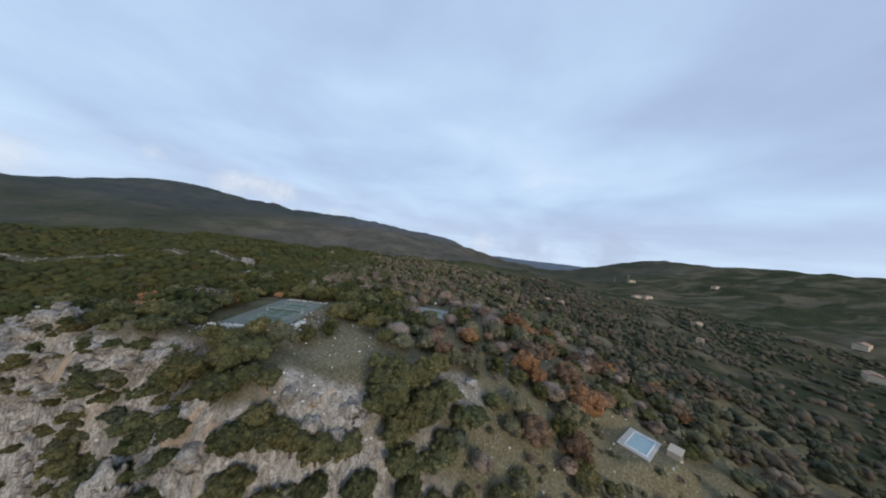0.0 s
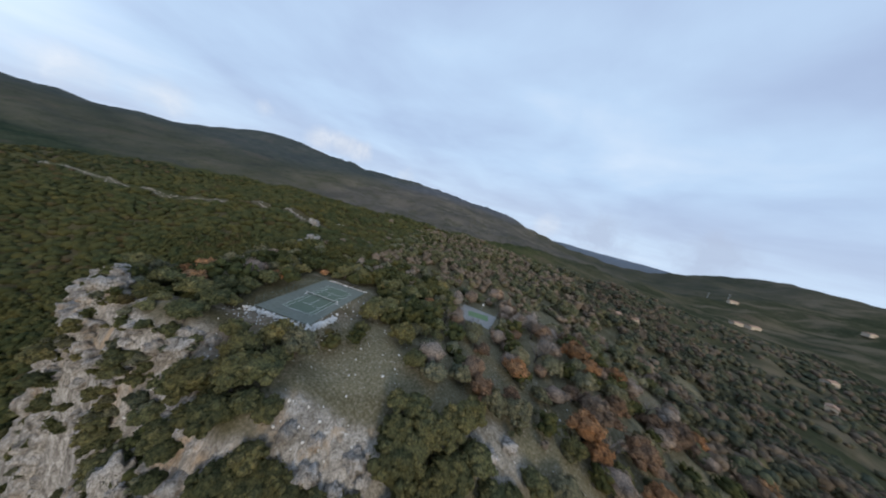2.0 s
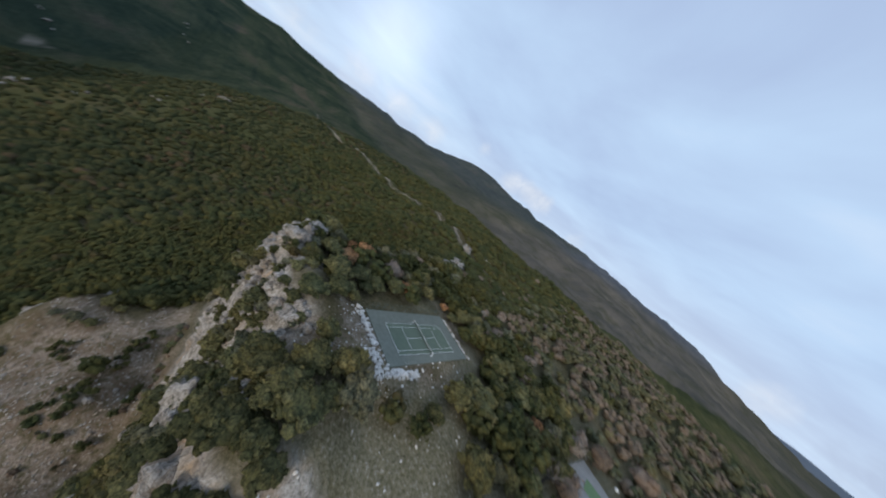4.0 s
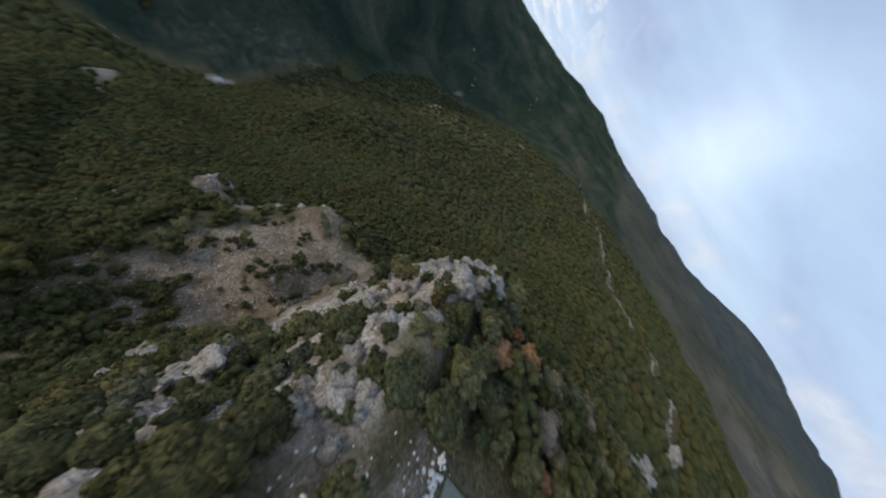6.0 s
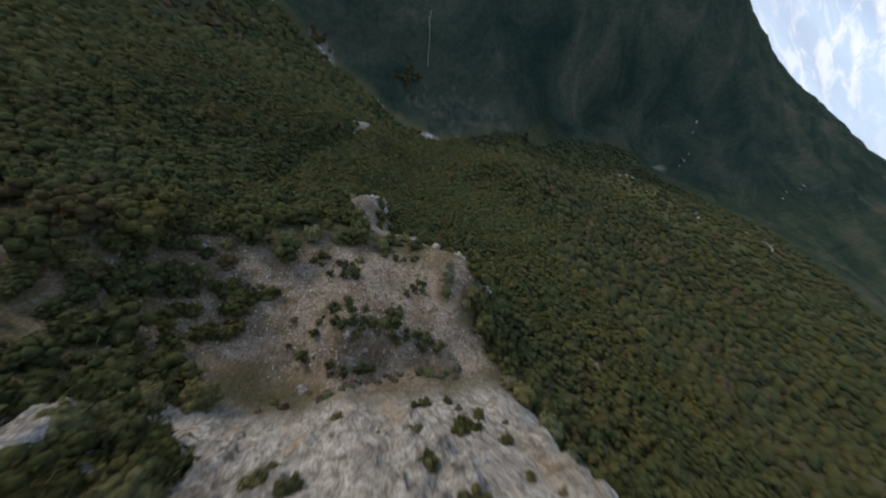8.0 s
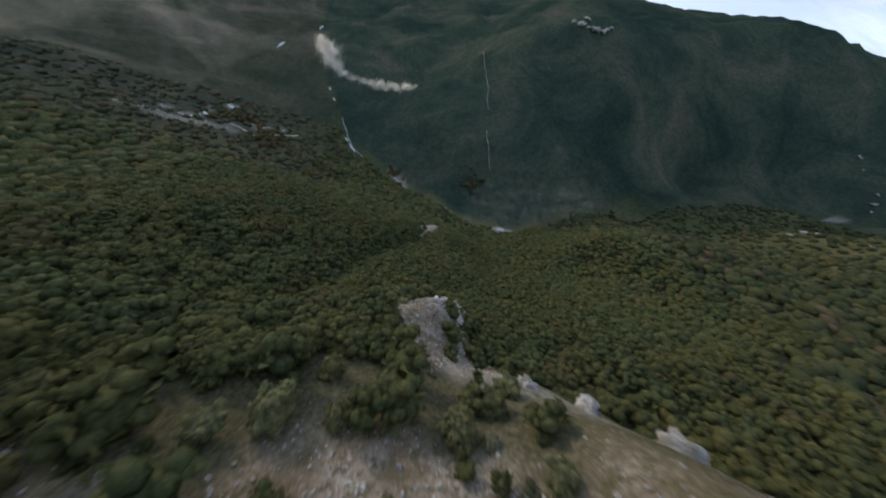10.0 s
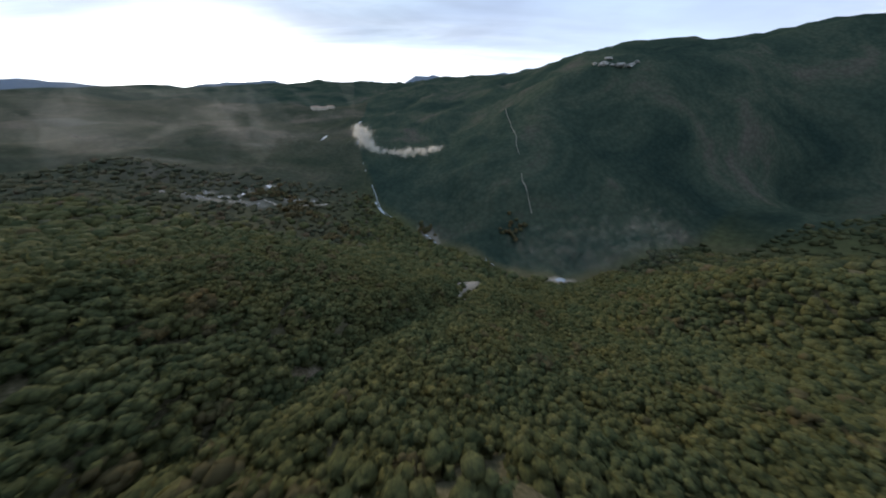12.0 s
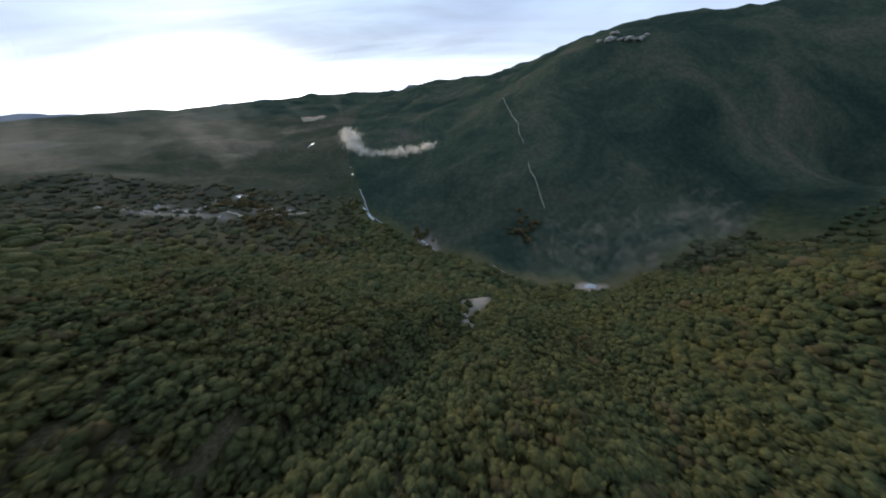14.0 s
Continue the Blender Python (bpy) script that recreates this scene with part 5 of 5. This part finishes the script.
for x, y, r in ((-936, -325, 5), (-922, -309, 7), (-909, -300, 4), (-958, -400, 6), (-950, -376, 4), (-1205, -176, 6), (-1192, -170, 4), (-1122, -156, 6), (-1150, -169, 4)):
    crag(x, y, r * 1.7, r * PICK.uniform(0.2, 0.35), r * PICK.uniform(0.2, 0.3), 0.45, label="pale rock showing in a ravine of the shaded hill")


def loose_stones(name, x, y, lo, hi, label, mat=None):
    """Stones too many to count, each with its own facets."""
    bv, bf = ICO[1]
    n, k = len(x), len(bv)
    r = np.exp(RNG.uniform(np.log(lo), np.log(hi), n))
    v = bv[None] * (1 + RNG.uniform(-0.35, 0.35, (n, k)))[..., None] * r[:, None, None] * RNG.uniform(0.6, 1.2, (n, 1, 3))
    v += np.stack([x, y, ground_z(x, y) + r * 0.15], 1)[:, None, :]
    f = bf[None] + (np.arange(n) * k)[:, None, None]
    return tagged(new(name, mesh_from(name, v.reshape(-1, 3), f.reshape(-1, 3), mat or STONES[0].materials[0], False)), label, "stones", kind="stuff")


x, y = scatter(-92, 12, -150, -50, 0.95, lambda x, y: scree_cover(x, y) * 0.8)
loose_stones("scree_stones", x, y, 0.08, 0.42, "pale broken stones strewn over brown scree", rock_material("scree_stone", 1.12))
x, y = scatter(-12, 155, -55, 10, 1.4, lambda x, y: np.maximum.reduce([grass_cover(x, y) * 0.10, 0.45 * rocky_cover(x, y), 0.5 * scree_cover(x, y), 0.05 * (x > 75)]))
loose_stones("meadow_stones", x, y, 0.10, 0.45, "small white stones lying in thin grass")
x, y = scatter(-16, 18, -31, -16.5, 0.85, lambda x, y: 0.55 * np.maximum(1 - smooth(np.hypot(x - 6, (y + 20) * 1.4), 4, 9), 0.5 * (1 - smooth(np.abs(y + 19), 1, 4))) + 0.06)
loose_stones("court_stones", x, y, 0.07, 0.26, "white stones strewn below the tennis terrace")
x, y = scatter(-80, -40, -150, -103, 1.3, lambda x, y: scree_cover(x, y) * 0.55)
loose_stones("spur_stones", x, y, 0.15, 0.62, "grey rubble on the crest of the spur", rock_material("grey_rubble", 0.66))
x, y = scatter(-640, -90, 100, 215, 3.2, lambda x, y: (line_gap(x, y, TRACK) < 5) * 0.4)
loose_stones("track_stones", x, y, 0.3, 1.0, "pale rocks along a hillside track", ROCK)


x, y = scatter(70, 195, -480, -375, 2.4, lambda x, y: bare_cover(x, y) * 0.45)
loose_stones("quarry_stones", x, y, 0.4, 2.2, "pale stone heaps in a clearing in the valley", ROCK)


# ---- tennis court ----
def tennis_court():
    court = thing("tennis_court", (0, 0, -0.05), "green hard tennis court with white lines on a stone terrace", "tennis court")
    part("slab", box((19, 33.6, 0.5), (-1, 0, -0.22), 0, 0.04), COURT, court, "worn grey-green painted concrete slab")
    part("playing_surface", box((10.97, 23.77, 0.02), (0, 0, 0.034)), COURT_IN, court, "darker green painted playing surface")
    w = 0.085
    for x in (-5.485, -4.115, 4.115, 5.485):
        part("line", box((w, 23.77 + w, 0.012), (x, 0, 0.054)), WHITE, court)
    for y, half in ((-11.885, 5.485), (11.885, 5.485), (-6.4, 4.115), (6.4, 4.115)):
        part("line", box((2 * half, w, 0.014), (0, y, 0.056)), WHITE, court)
    part("line", box((w, 12.8, 0.016), (0, 0, 0.058)), WHITE, court)
    for x in (-6.4, 6.4):
        post = part("net_post", rod((x, 0, 0.03), (x, 0, 1.15), 0.09, None, 8), WHITE, court, "white steel net post")
        part("foot", box((0.35, 0.9, 0.06), (x, 0, 0.06), 0, 0.01), WHITE, post)
    net = bmesh.new()
    for i in range(54):
        x = -6.3 + 12.6 * i / 53
        rod((x, 0, 0.08), (x, 0, 1.0 - 0.10 * math.cos(x / 6.4 * 1.57)), 0.014, None, 3, net)
    for i in range(9):
        rod((-6.35, 0, 0.1 + 0.1 * i), (6.35, 0, 0.1 + 0.1 * i), 0.014, None, 3, net)
    part("net", net, NETTING, court, "dark net of thin cord")
    part("net_band", box((12.7, 0.04, 0.10), (0, 0, 0.97)), WHITE, court, "white band along the top of the net")


tennis_court()


def court_fence():
    fence = thing("wire_fence", (-10.9, 0, -0.1), "rusty wire fence on thin steel posts beside the tennis court", "fence")
    for i in range(12):
        part("post", rod((0, -16.5 + 3 * i, -0.2), (0, -16.5 + 3 * i, 2.7), 0.03, None, 6), WIRE, fence)
    for k in range(5):
        part("wire", rod((0, -16.5, 0.3 + 0.56 * k), (0, 16.5, 0.3 + 0.56 * k), 0.012, None, 3), WIRE, fence)
    mesh = bmesh.new()
    for i in range(66):
        y = -16.5 + 0.5 * i
        rod((0.02, y, 0.1), (0.02, y + 1.3, 2.6), 0.006, None, 3, mesh)
        rod((0.03, y, 2.6), (0.03, y + 1.3, 0.1), 0.006, None, 3, mesh)
    part("netting", mesh, WIRE, fence)


court_fence()


def stone_bank(name, runs, label, count, lo=0.18, hi=0.5):
    """A heap of pale stones along lines, each stone a piece of its own."""
    bank = thing(name, (0, 0, 0), label, "stone wall")
    rng = random.Random(len(label))
    for k in range(count):
        x0, y0, x1, y1, wide, tall = runs[k % len(runs)]
        u, v, w = rng.random(), rng.uniform(-0.5, 0.5), rng.random() ** 1.5
        dx, dy = x1 - x0, y1 - y0
        n = math.hypot(dx, dy)
        x, y = x0 + dx * u - dy / n * v * wide * (1.1 - w), y0 + dy * u + dx / n * v * wide * (1.1 - w)
        r = rng.uniform(lo, hi)
        shared("stone", rng.choice(STONES), bank, pose(x, y, max(gz(x, y), -1.6) + w * tall, rng.uniform(0, 360), rng.uniform(0, 360), 0) @ Matrix.Diagonal((r, r * rng.uniform(0.7, 1.2), r * 0.8, 1)))


stone_bank("rubble_bank", [(-12, -18.6, 2, -18.8, 3.4, 0.5), (3, -20, 11, -19.5, 6.5, 0.6), (10, -17.6, 11.2, -8, 2.6, 0.4)], "white rubble bank holding up the tennis terrace", 300, 0.28, 0.7)
stone_bank("low_stone_wall", [(-9, 17.6, 9, 17.6, 0.9, 0.7)], "low dry stone wall at the end of the court", 110, 0.15, 0.35)


# ---- pool terrace ----
def swimming_pool():
    pool = thing("swimming_pool", (134, -16.6, -28.2), "small pale blue swimming pool with a stone surround", "swimming pool", turn=34)
    long, wide = 11.5, 6.2
    for x, y, sx, sy in ((0, wide / 2 + 0.9, long + 3.4, 1.8), (0, -wide / 2 - 0.6, long + 3.4, 1.2), (-long / 2 - 0.85, 0, 1.7, wide), (long / 2 + 0.85, 0, 1.7, wide)):
        part("surround", box((sx, sy, 0.4), (x, y, 0.15), 0, 0.03), STONE, pool, "pale stone paving")
    for x, y, sx, sy in ((0, wide / 2, long, 0.35), (0, -wide / 2, long, 0.35), (-long / 2, 0, 0.35, wide), (long / 2, 0, 0.35, wide)):
        part("coping", box((sx + 0.3, sy, 0.12), (x, y, 0.42), 0, 0.03), WHITE, pool, "white coping stones")
    part("water", box((long, wide, 0.2), (0, 0, 0.22)), POOL_WATER, pool, "clear pale blue water")
    for y in (-0.3, 0.3):
        rail = rod((long / 2 - 0.3, y, 0.3), (long / 2 - 0.3, y, 1.2), 0.03, None, 6)
        rod((long / 2 - 0.3, y, 1.2), (long / 2 + 0.6, y, 1.2), 0.03, None, 6, rail)
        rod((long / 2 + 0.6, y, 1.2), (long / 2 + 0.6, y, 0.35), 0.03, None, 6, rail)
        part("ladder_rail", rail, STEEL, pool)


swimming_pool()


def small_house(name, at, turn, size, label, category, windows=2, flat=False):
    """Four walls, a pitched or flat roof, a door and windows."""
    w, d, h = size
    house = thing(name, at, label, category, turn=turn)
    for x, y, sx, sy in ((0, -d / 2, w, 0.35), (0, d / 2, w, 0.35), (-w / 2 + 0.18, 0, 0.35, d - 0.35), (w / 2 - 0.18, 0, 0.35, d - 0.35)):
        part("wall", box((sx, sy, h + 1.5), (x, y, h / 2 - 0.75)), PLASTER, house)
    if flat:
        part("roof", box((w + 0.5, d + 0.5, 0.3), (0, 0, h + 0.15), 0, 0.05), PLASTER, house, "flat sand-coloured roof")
    else:
        bm = bmesh.new()
        e, top = 0.4, h + d * 0.22
        v = [bm.verts.new(p) for p in ((-w / 2 - e, -d / 2 - e, h), (w / 2 + e, -d / 2 - e, h), (w / 2 + e, 0, top), (-w / 2 - e, 0, top), (-w / 2 - e, d / 2 + e, h), (w / 2 + e, d / 2 + e, h))]
        for f in ((0, 1, 2, 3), (3, 2, 5, 4), (0, 3, 4), (1, 5, 2), (0, 4, 5, 1)):
            bm.faces.new([v[i] for i in f])
        bmesh.ops.recalc_face_normals(bm, faces=bm.faces)
        part("roof", bm, TILE, house, "pitched roof of clay tiles")
    part("door", box((1.0, 0.08, 2.1), (w * 0.2, -d / 2 - 0.19, 1.05), 0, 0.02), DARK, house)
    for i in range(windows):
        x = -w / 2 + w * (i + 0.5) / (windows + 0.6)
        if abs(x - w * 0.2) < 1.2:
            continue
        win = part("window", box((1.1, 0.10, 1.2), (x, -d / 2 - 0.18, h * 0.58)), DARK, house)
        part("sill", box((1.4, 0.25, 0.08), (x, -d / 2 - 0.25, h * 0.58 - 0.66)), STONE, win)


small_house("pool_house", (143, -20.5, gz(143, -20.5) - 0.1), 34, (5.4, 3.2, 2.5), "sand-coloured flat-roofed pool house", "pool house", 1, True)
small_house("stone_hut", (-102, 166, gz(-102, 166)), 20, (9, 6, 3.2), "pale stone hut among scrub on the plateau", "hut", 1, True)
for i, (x, y, turn, size, label) in enumerate((
        (207, 206, 30, (12, 8, 5), "white house standing among trees on the slope"), (228, 211, 15, (14, 8, 4.5), "long low white house beside a garden"),
        (814, 705, 25, (48, 14, 9), "long pale farmhouse on the plain"), (770, 700, 10, (26, 12, 8), "pale farm building with a tiled roof"), (484, 258, 40, (14, 9, 5), "pale shed on a terrace"),
        (905, 330, 20, (40, 16, 9), "pale building beside bare ground"), (700, 215, 35, (30, 14, 8), "pale house on a cleared terrace"), (1062, 1063, 0, (30, 14, 10), "white house near the skyline"), (1290, 890, 20, (40, 16, 9), "white farm on the far fields"),
        (560, 330, 15, (16, 10, 6), "small farmhouse among fields"), (312, -1367, 10, (40, 14, 10), "white house in the valley village"), (345, -1380, 30, (34, 14, 12), "pale house in the valley village"), (285, -1390, -20, (30, 14, 9), "tiled house in the valley village"))):
    small_house("house", (x, y, gz(x, y)), turn, size, label, "house", 4)
for x, y in ((1034, 1137), (1075, 1100)):
    mast = thing("mast", (x, y, gz(x, y)), "slim white mast on the far hillside", "mast")
    part("pole", rod((0, 0, -2), (0, 0, 30), 1.4, 0.8, 8), STEEL, mast)
    part("platform", box((4, 4, 1.5), (0, 0, 26), 0, 0.2), STEEL, mast)


def play_yard():
    yard = thing("play_yard", (58, 52, -8.0), "fenced grey play yard with a green mat", "play yard", turn=-12)
    part("paving", box((20, 20, 0.3), (0, 0, 0.05), 0, 0.03), CONCRETE, yard, "grey concrete paving")
    part("mat", box((11, 7, 0.06), (1, 1, 0.24), 14, 0.02), plain("green_mat", (0.16, 0.24, 0.12), 0.9), yard, "faded green mat")
    for x, y in ((-9.8, -9.8), (-9.8, 0), (-9.8, 9.8), (0, 9.8), (9.8, 9.8), (9.8, 0), (9.8, -9.8), (0, -9.8)):
        part("post", rod((x, y, 0), (x, y, 3.2), 0.06, None, 6), STEEL, yard)
    for a, b in (((-9.8, -9.8), (-9.8, 9.8)), ((-9.8, 9.8), (9.8, 9.8)), ((9.8, 9.8), (9.8, -9.8))):
        for z in (0.4, 1.2, 2.0, 2.8, 3.1):
            part("wire", rod((*a, z), (*b, z), 0.02, None, 3), WIRE, yard)


play_yard()


def globe_lamp():
    lamp = thing("globe_lamp", (61, 63, -8.0), "white globe lamp on a slim post, unlit", "lamp")
    part("pole", rod((0, 0, 0), (0, 0, 3.2), 0.07, 0.05, 8), STEEL, lamp)
    bm = bmesh.new()
    bmesh.ops.create_uvsphere(bm, u_segments=16, v_segments=10, radius=0.62, matrix=Matrix.Translation((0, 0, 3.7)))
    part("globe", bm, WHITE, lamp, "white glass globe")


globe_lamp()


# ---- water in the valley ----
def stream_pool(x, y, rx, ry, turn):
    """A reach of white water lying on the ground sheet."""
    bm = bmesh.new()
    rng = random.Random(int(x))
    ring = []
    m = pose(0, 0, 0, 0, 0, turn)
    for i in range(18):
        a = i / 18 * 6.283
        p = m @ Vector((rx * math.cos(a) * rng.uniform(0.6, 1.1), ry * math.sin(a) * rng.uniform(0.6, 1.1), 0))
        ring.append(bm.verts.new((p.x, p.y, gz(x + p.x, y + p.y) - gz(x, y) + 0.5)))
    mid = bm.verts.new((0, 0, 0.7))
    for i in range(18):
        bm.faces.new((ring[i], ring[(i + 1) % 18], mid))
    ob = part("water", bm, FOAM)
    ob.location = (x, y, gz(x, y))
    tagged(ob, "white water of the stream over boulders", "stream", kind="structure")


for x, y, rx, ry, turn in ((-190, -303, 8, 3, 20), (-200, -297, 5, 2, -20), (-70, -414, 7, 1.6, -45), (-62, -424, 5, 1.5, -40), (0, -468, 9, 1.5, -55), (8, -482, 6, 1.2, -60), (103, -1000, 22, 2.5, 80), (152, -784, 18, 2.5, 70), (150, -432, 9, 2, -60), (160, -415, 7, 2, 30), (134, -462, 8, 2, -40)):
    stream_pool(x, y, rx, ry, turn)


def ribbon(name, line, width, mat, label, category, gaps=0.0):
    """A thin strip laid over the ground along a line, its width uneven, broken where trees hide it."""
    pts = []
    for (x0, y0), (x1, y1) in zip(line[:-1], line[1:]):
        n = max(2, int(math.hypot(x1 - x0, y1 - y0) / 4))
        pts += [(x0 + (x1 - x0) * k / n, y0 + (y1 - y0) * k / n) for k in range(n)]
    pts.append(line[-1])
    vs, fs = [], []
    for k, (x, y) in enumerate(pts):
        x1, y1 = pts[min(k + 1, len(pts) - 1)]
        x0, y0 = pts[max(k - 1, 0)]
        d = math.hypot(x1 - x0, y1 - y0)
        nx, ny = -(y1 - y0) / d, (x1 - x0) / d
        sway = 3.0 * noise.noise((x / 22, y / 22, 4.4))
        w = width * (0.7 + 0.5 * noise.noise((x / 9, y / 9, 8.1)))
        for side in (-1, 1):
            px, py = x + nx * (sway + side * w / 2), y + ny * (sway + side * w / 2)
            vs.append((px, py, gz(px, py) + 0.7))
        if k and noise.noise((x / 30, y / 30, 2.7)) > gaps - 0.6:
            fs.append((2 * k - 2, 2 * k - 1, 2 * k + 1, 2 * k))
    tagged(new(name, mesh_from(name, vs, fs, mat)), label, category, kind="structure")


DUST = plain("pale_track_dust", (0.34, 0.29, 0.23), 0.95, 0.3, 0.4)
ribbon("track", TRACK, 1.6, DUST, "pale stony track along the hillside", "track", 0.35)
ribbon("firebreak", FIREBREAK, 0.8, DUST, "thin pale firebreak climbing the dark hill", "firebreak", 0.3)
ribbon("lane", LANE, 2.6, DUST, "pale lane through the valley woods", "lane")
ribbon("stream", STREAM[2:], 1.0, FOAM, "white stream showing between the trees of the valley", "stream", 0.85)


# ---- mist and far ranges ----
def mist_material(name, density):
    mat = bpy.data.materials.new(name)
    t = nodes_of(mat)
    veil = node(t, "ShaderNodeMixShader", {0: density})
    t.links.new(node(t, "ShaderNodeBsdfTransparent").outputs[0], veil.inputs[1])
    both = node(t, "ShaderNodeMixShader", {0: 0.6})
    t.links.new(node(t, "ShaderNodeBsdfDiffuse", {0: (0.98, 0.89, 0.76, 1)}).outputs[0], both.inputs[1])
    t.links.new(node(t, "ShaderNodeBsdfTranslucent", {0: (0.98, 0.89, 0.76, 1)}).outputs[0], both.inputs[2])
    t.links.new(both.outputs[0], veil.inputs[2])
    t.links.new(veil.outputs[0], node(t, "ShaderNodeOutputMaterial").inputs[0])
    return mat


def mist(spine, spread_m, puffs, count, size, mat, label):
    """Drifting vapour: thousands of faint flecks in puffs of uneven size, strung along a spine."""
    spine = np.array(spine, float)
    k = RNG.uniform(0, len(spine) - 1.001, puffs)
    i = k.astype(int)
    f = (k - i)[:, None]
    c = spine[i, :3] * (1 - f) + spine[i + 1, :3] * f
    w = (spine[i, 3] * (1 - f[:, 0]) + spine[i + 1, 3] * f[:, 0]) * spread_m
    c = c + RNG.normal(size=(puffs, 3)) * w[:, None] * (0.9, 0.9, 0.55)
    which = RNG.choice(puffs, count, p=w ** 1.5 / np.sum(w ** 1.5))
    wide = w * RNG.uniform(0.3, 1.0, puffs)
    d = c[which] + RNG.normal(size=(count, 3)) * wide[which][:, None] * (0.9, 0.9, 0.8)
    tri = d[:, None, :] + RNG.normal(size=(count, 3, 3)) * size
    ob = new("mist", mesh_from("mist", tri.reshape(-1, 3), np.arange(count * 3).reshape(-1, 3), mat))
    return tagged(ob, label, "mist", kind="stuff")


MIST = mist_material("mist", 0.19)
mist([(76, -790, -144, 0.5), (68, -775, -150, 1.3), (60, -760, -157, 1.8), (52, -735, -165, 2.1), (44, -705, -172, 1.8), (28, -672, -176, 1.1), (6, -645, -178, 0.7), (-28, -620, -177, 0.8), (-52, -605, -173, 1.1), (-78, -594, -170, 0.8), (-102, -584, -166, 0.3)], 4.6, 240, 4600, 2.1, MIST, "bright shred of mist rising in the valley")
mist([(-150, -340, -236, 0.8), (-200, -322, -226, 1.2), (-250, -312, -214, 1.4), (-300, -310, -206, 1.0)], 13, 40, 700, 4.5, mist_material("thin_mist", 0.018), "thin bluish mist over the stream")


mist([(440, -520, -105, 1.0), (300, -620, -120, 1.0), (190, -650, -130, 0.8)], 70, 70, 70, 55, mist_material("sunlit_haze", 0.02), "thin sunlit haze hanging in the valley")


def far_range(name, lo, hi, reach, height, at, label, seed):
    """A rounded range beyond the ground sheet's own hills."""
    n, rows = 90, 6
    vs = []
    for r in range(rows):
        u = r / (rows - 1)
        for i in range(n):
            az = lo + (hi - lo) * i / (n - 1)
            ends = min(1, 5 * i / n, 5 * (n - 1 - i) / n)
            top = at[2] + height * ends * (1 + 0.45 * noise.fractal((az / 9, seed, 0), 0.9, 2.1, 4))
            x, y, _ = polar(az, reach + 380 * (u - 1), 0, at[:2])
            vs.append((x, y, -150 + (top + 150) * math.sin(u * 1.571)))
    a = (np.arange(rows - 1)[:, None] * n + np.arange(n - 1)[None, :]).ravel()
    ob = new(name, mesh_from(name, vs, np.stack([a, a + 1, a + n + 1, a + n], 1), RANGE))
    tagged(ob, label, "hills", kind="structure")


# the haze of distance is put into this bluish base colour
RANGE = plain("hills_haze_tint", (0.12, 0.145, 0.175), 1.0, 0.12, 0.004, 1.0)
far_range("backdrop", -175, -118, 4300, 150, (-60, -150, -70), "wooded ranges on the southern horizon, haze blue put into their colour", 3.3)
far_range("backdrop", 150, 186, 4300, 190, (-60, -150, -70), "wooded ranges on the southern horizon, haze blue put into their colour", 9.1)
far_range("backdrop", -48, -8, 4200, 45, (50, -95, -10), "ranges beyond the northern gap, haze blue put into their colour", 5.5)
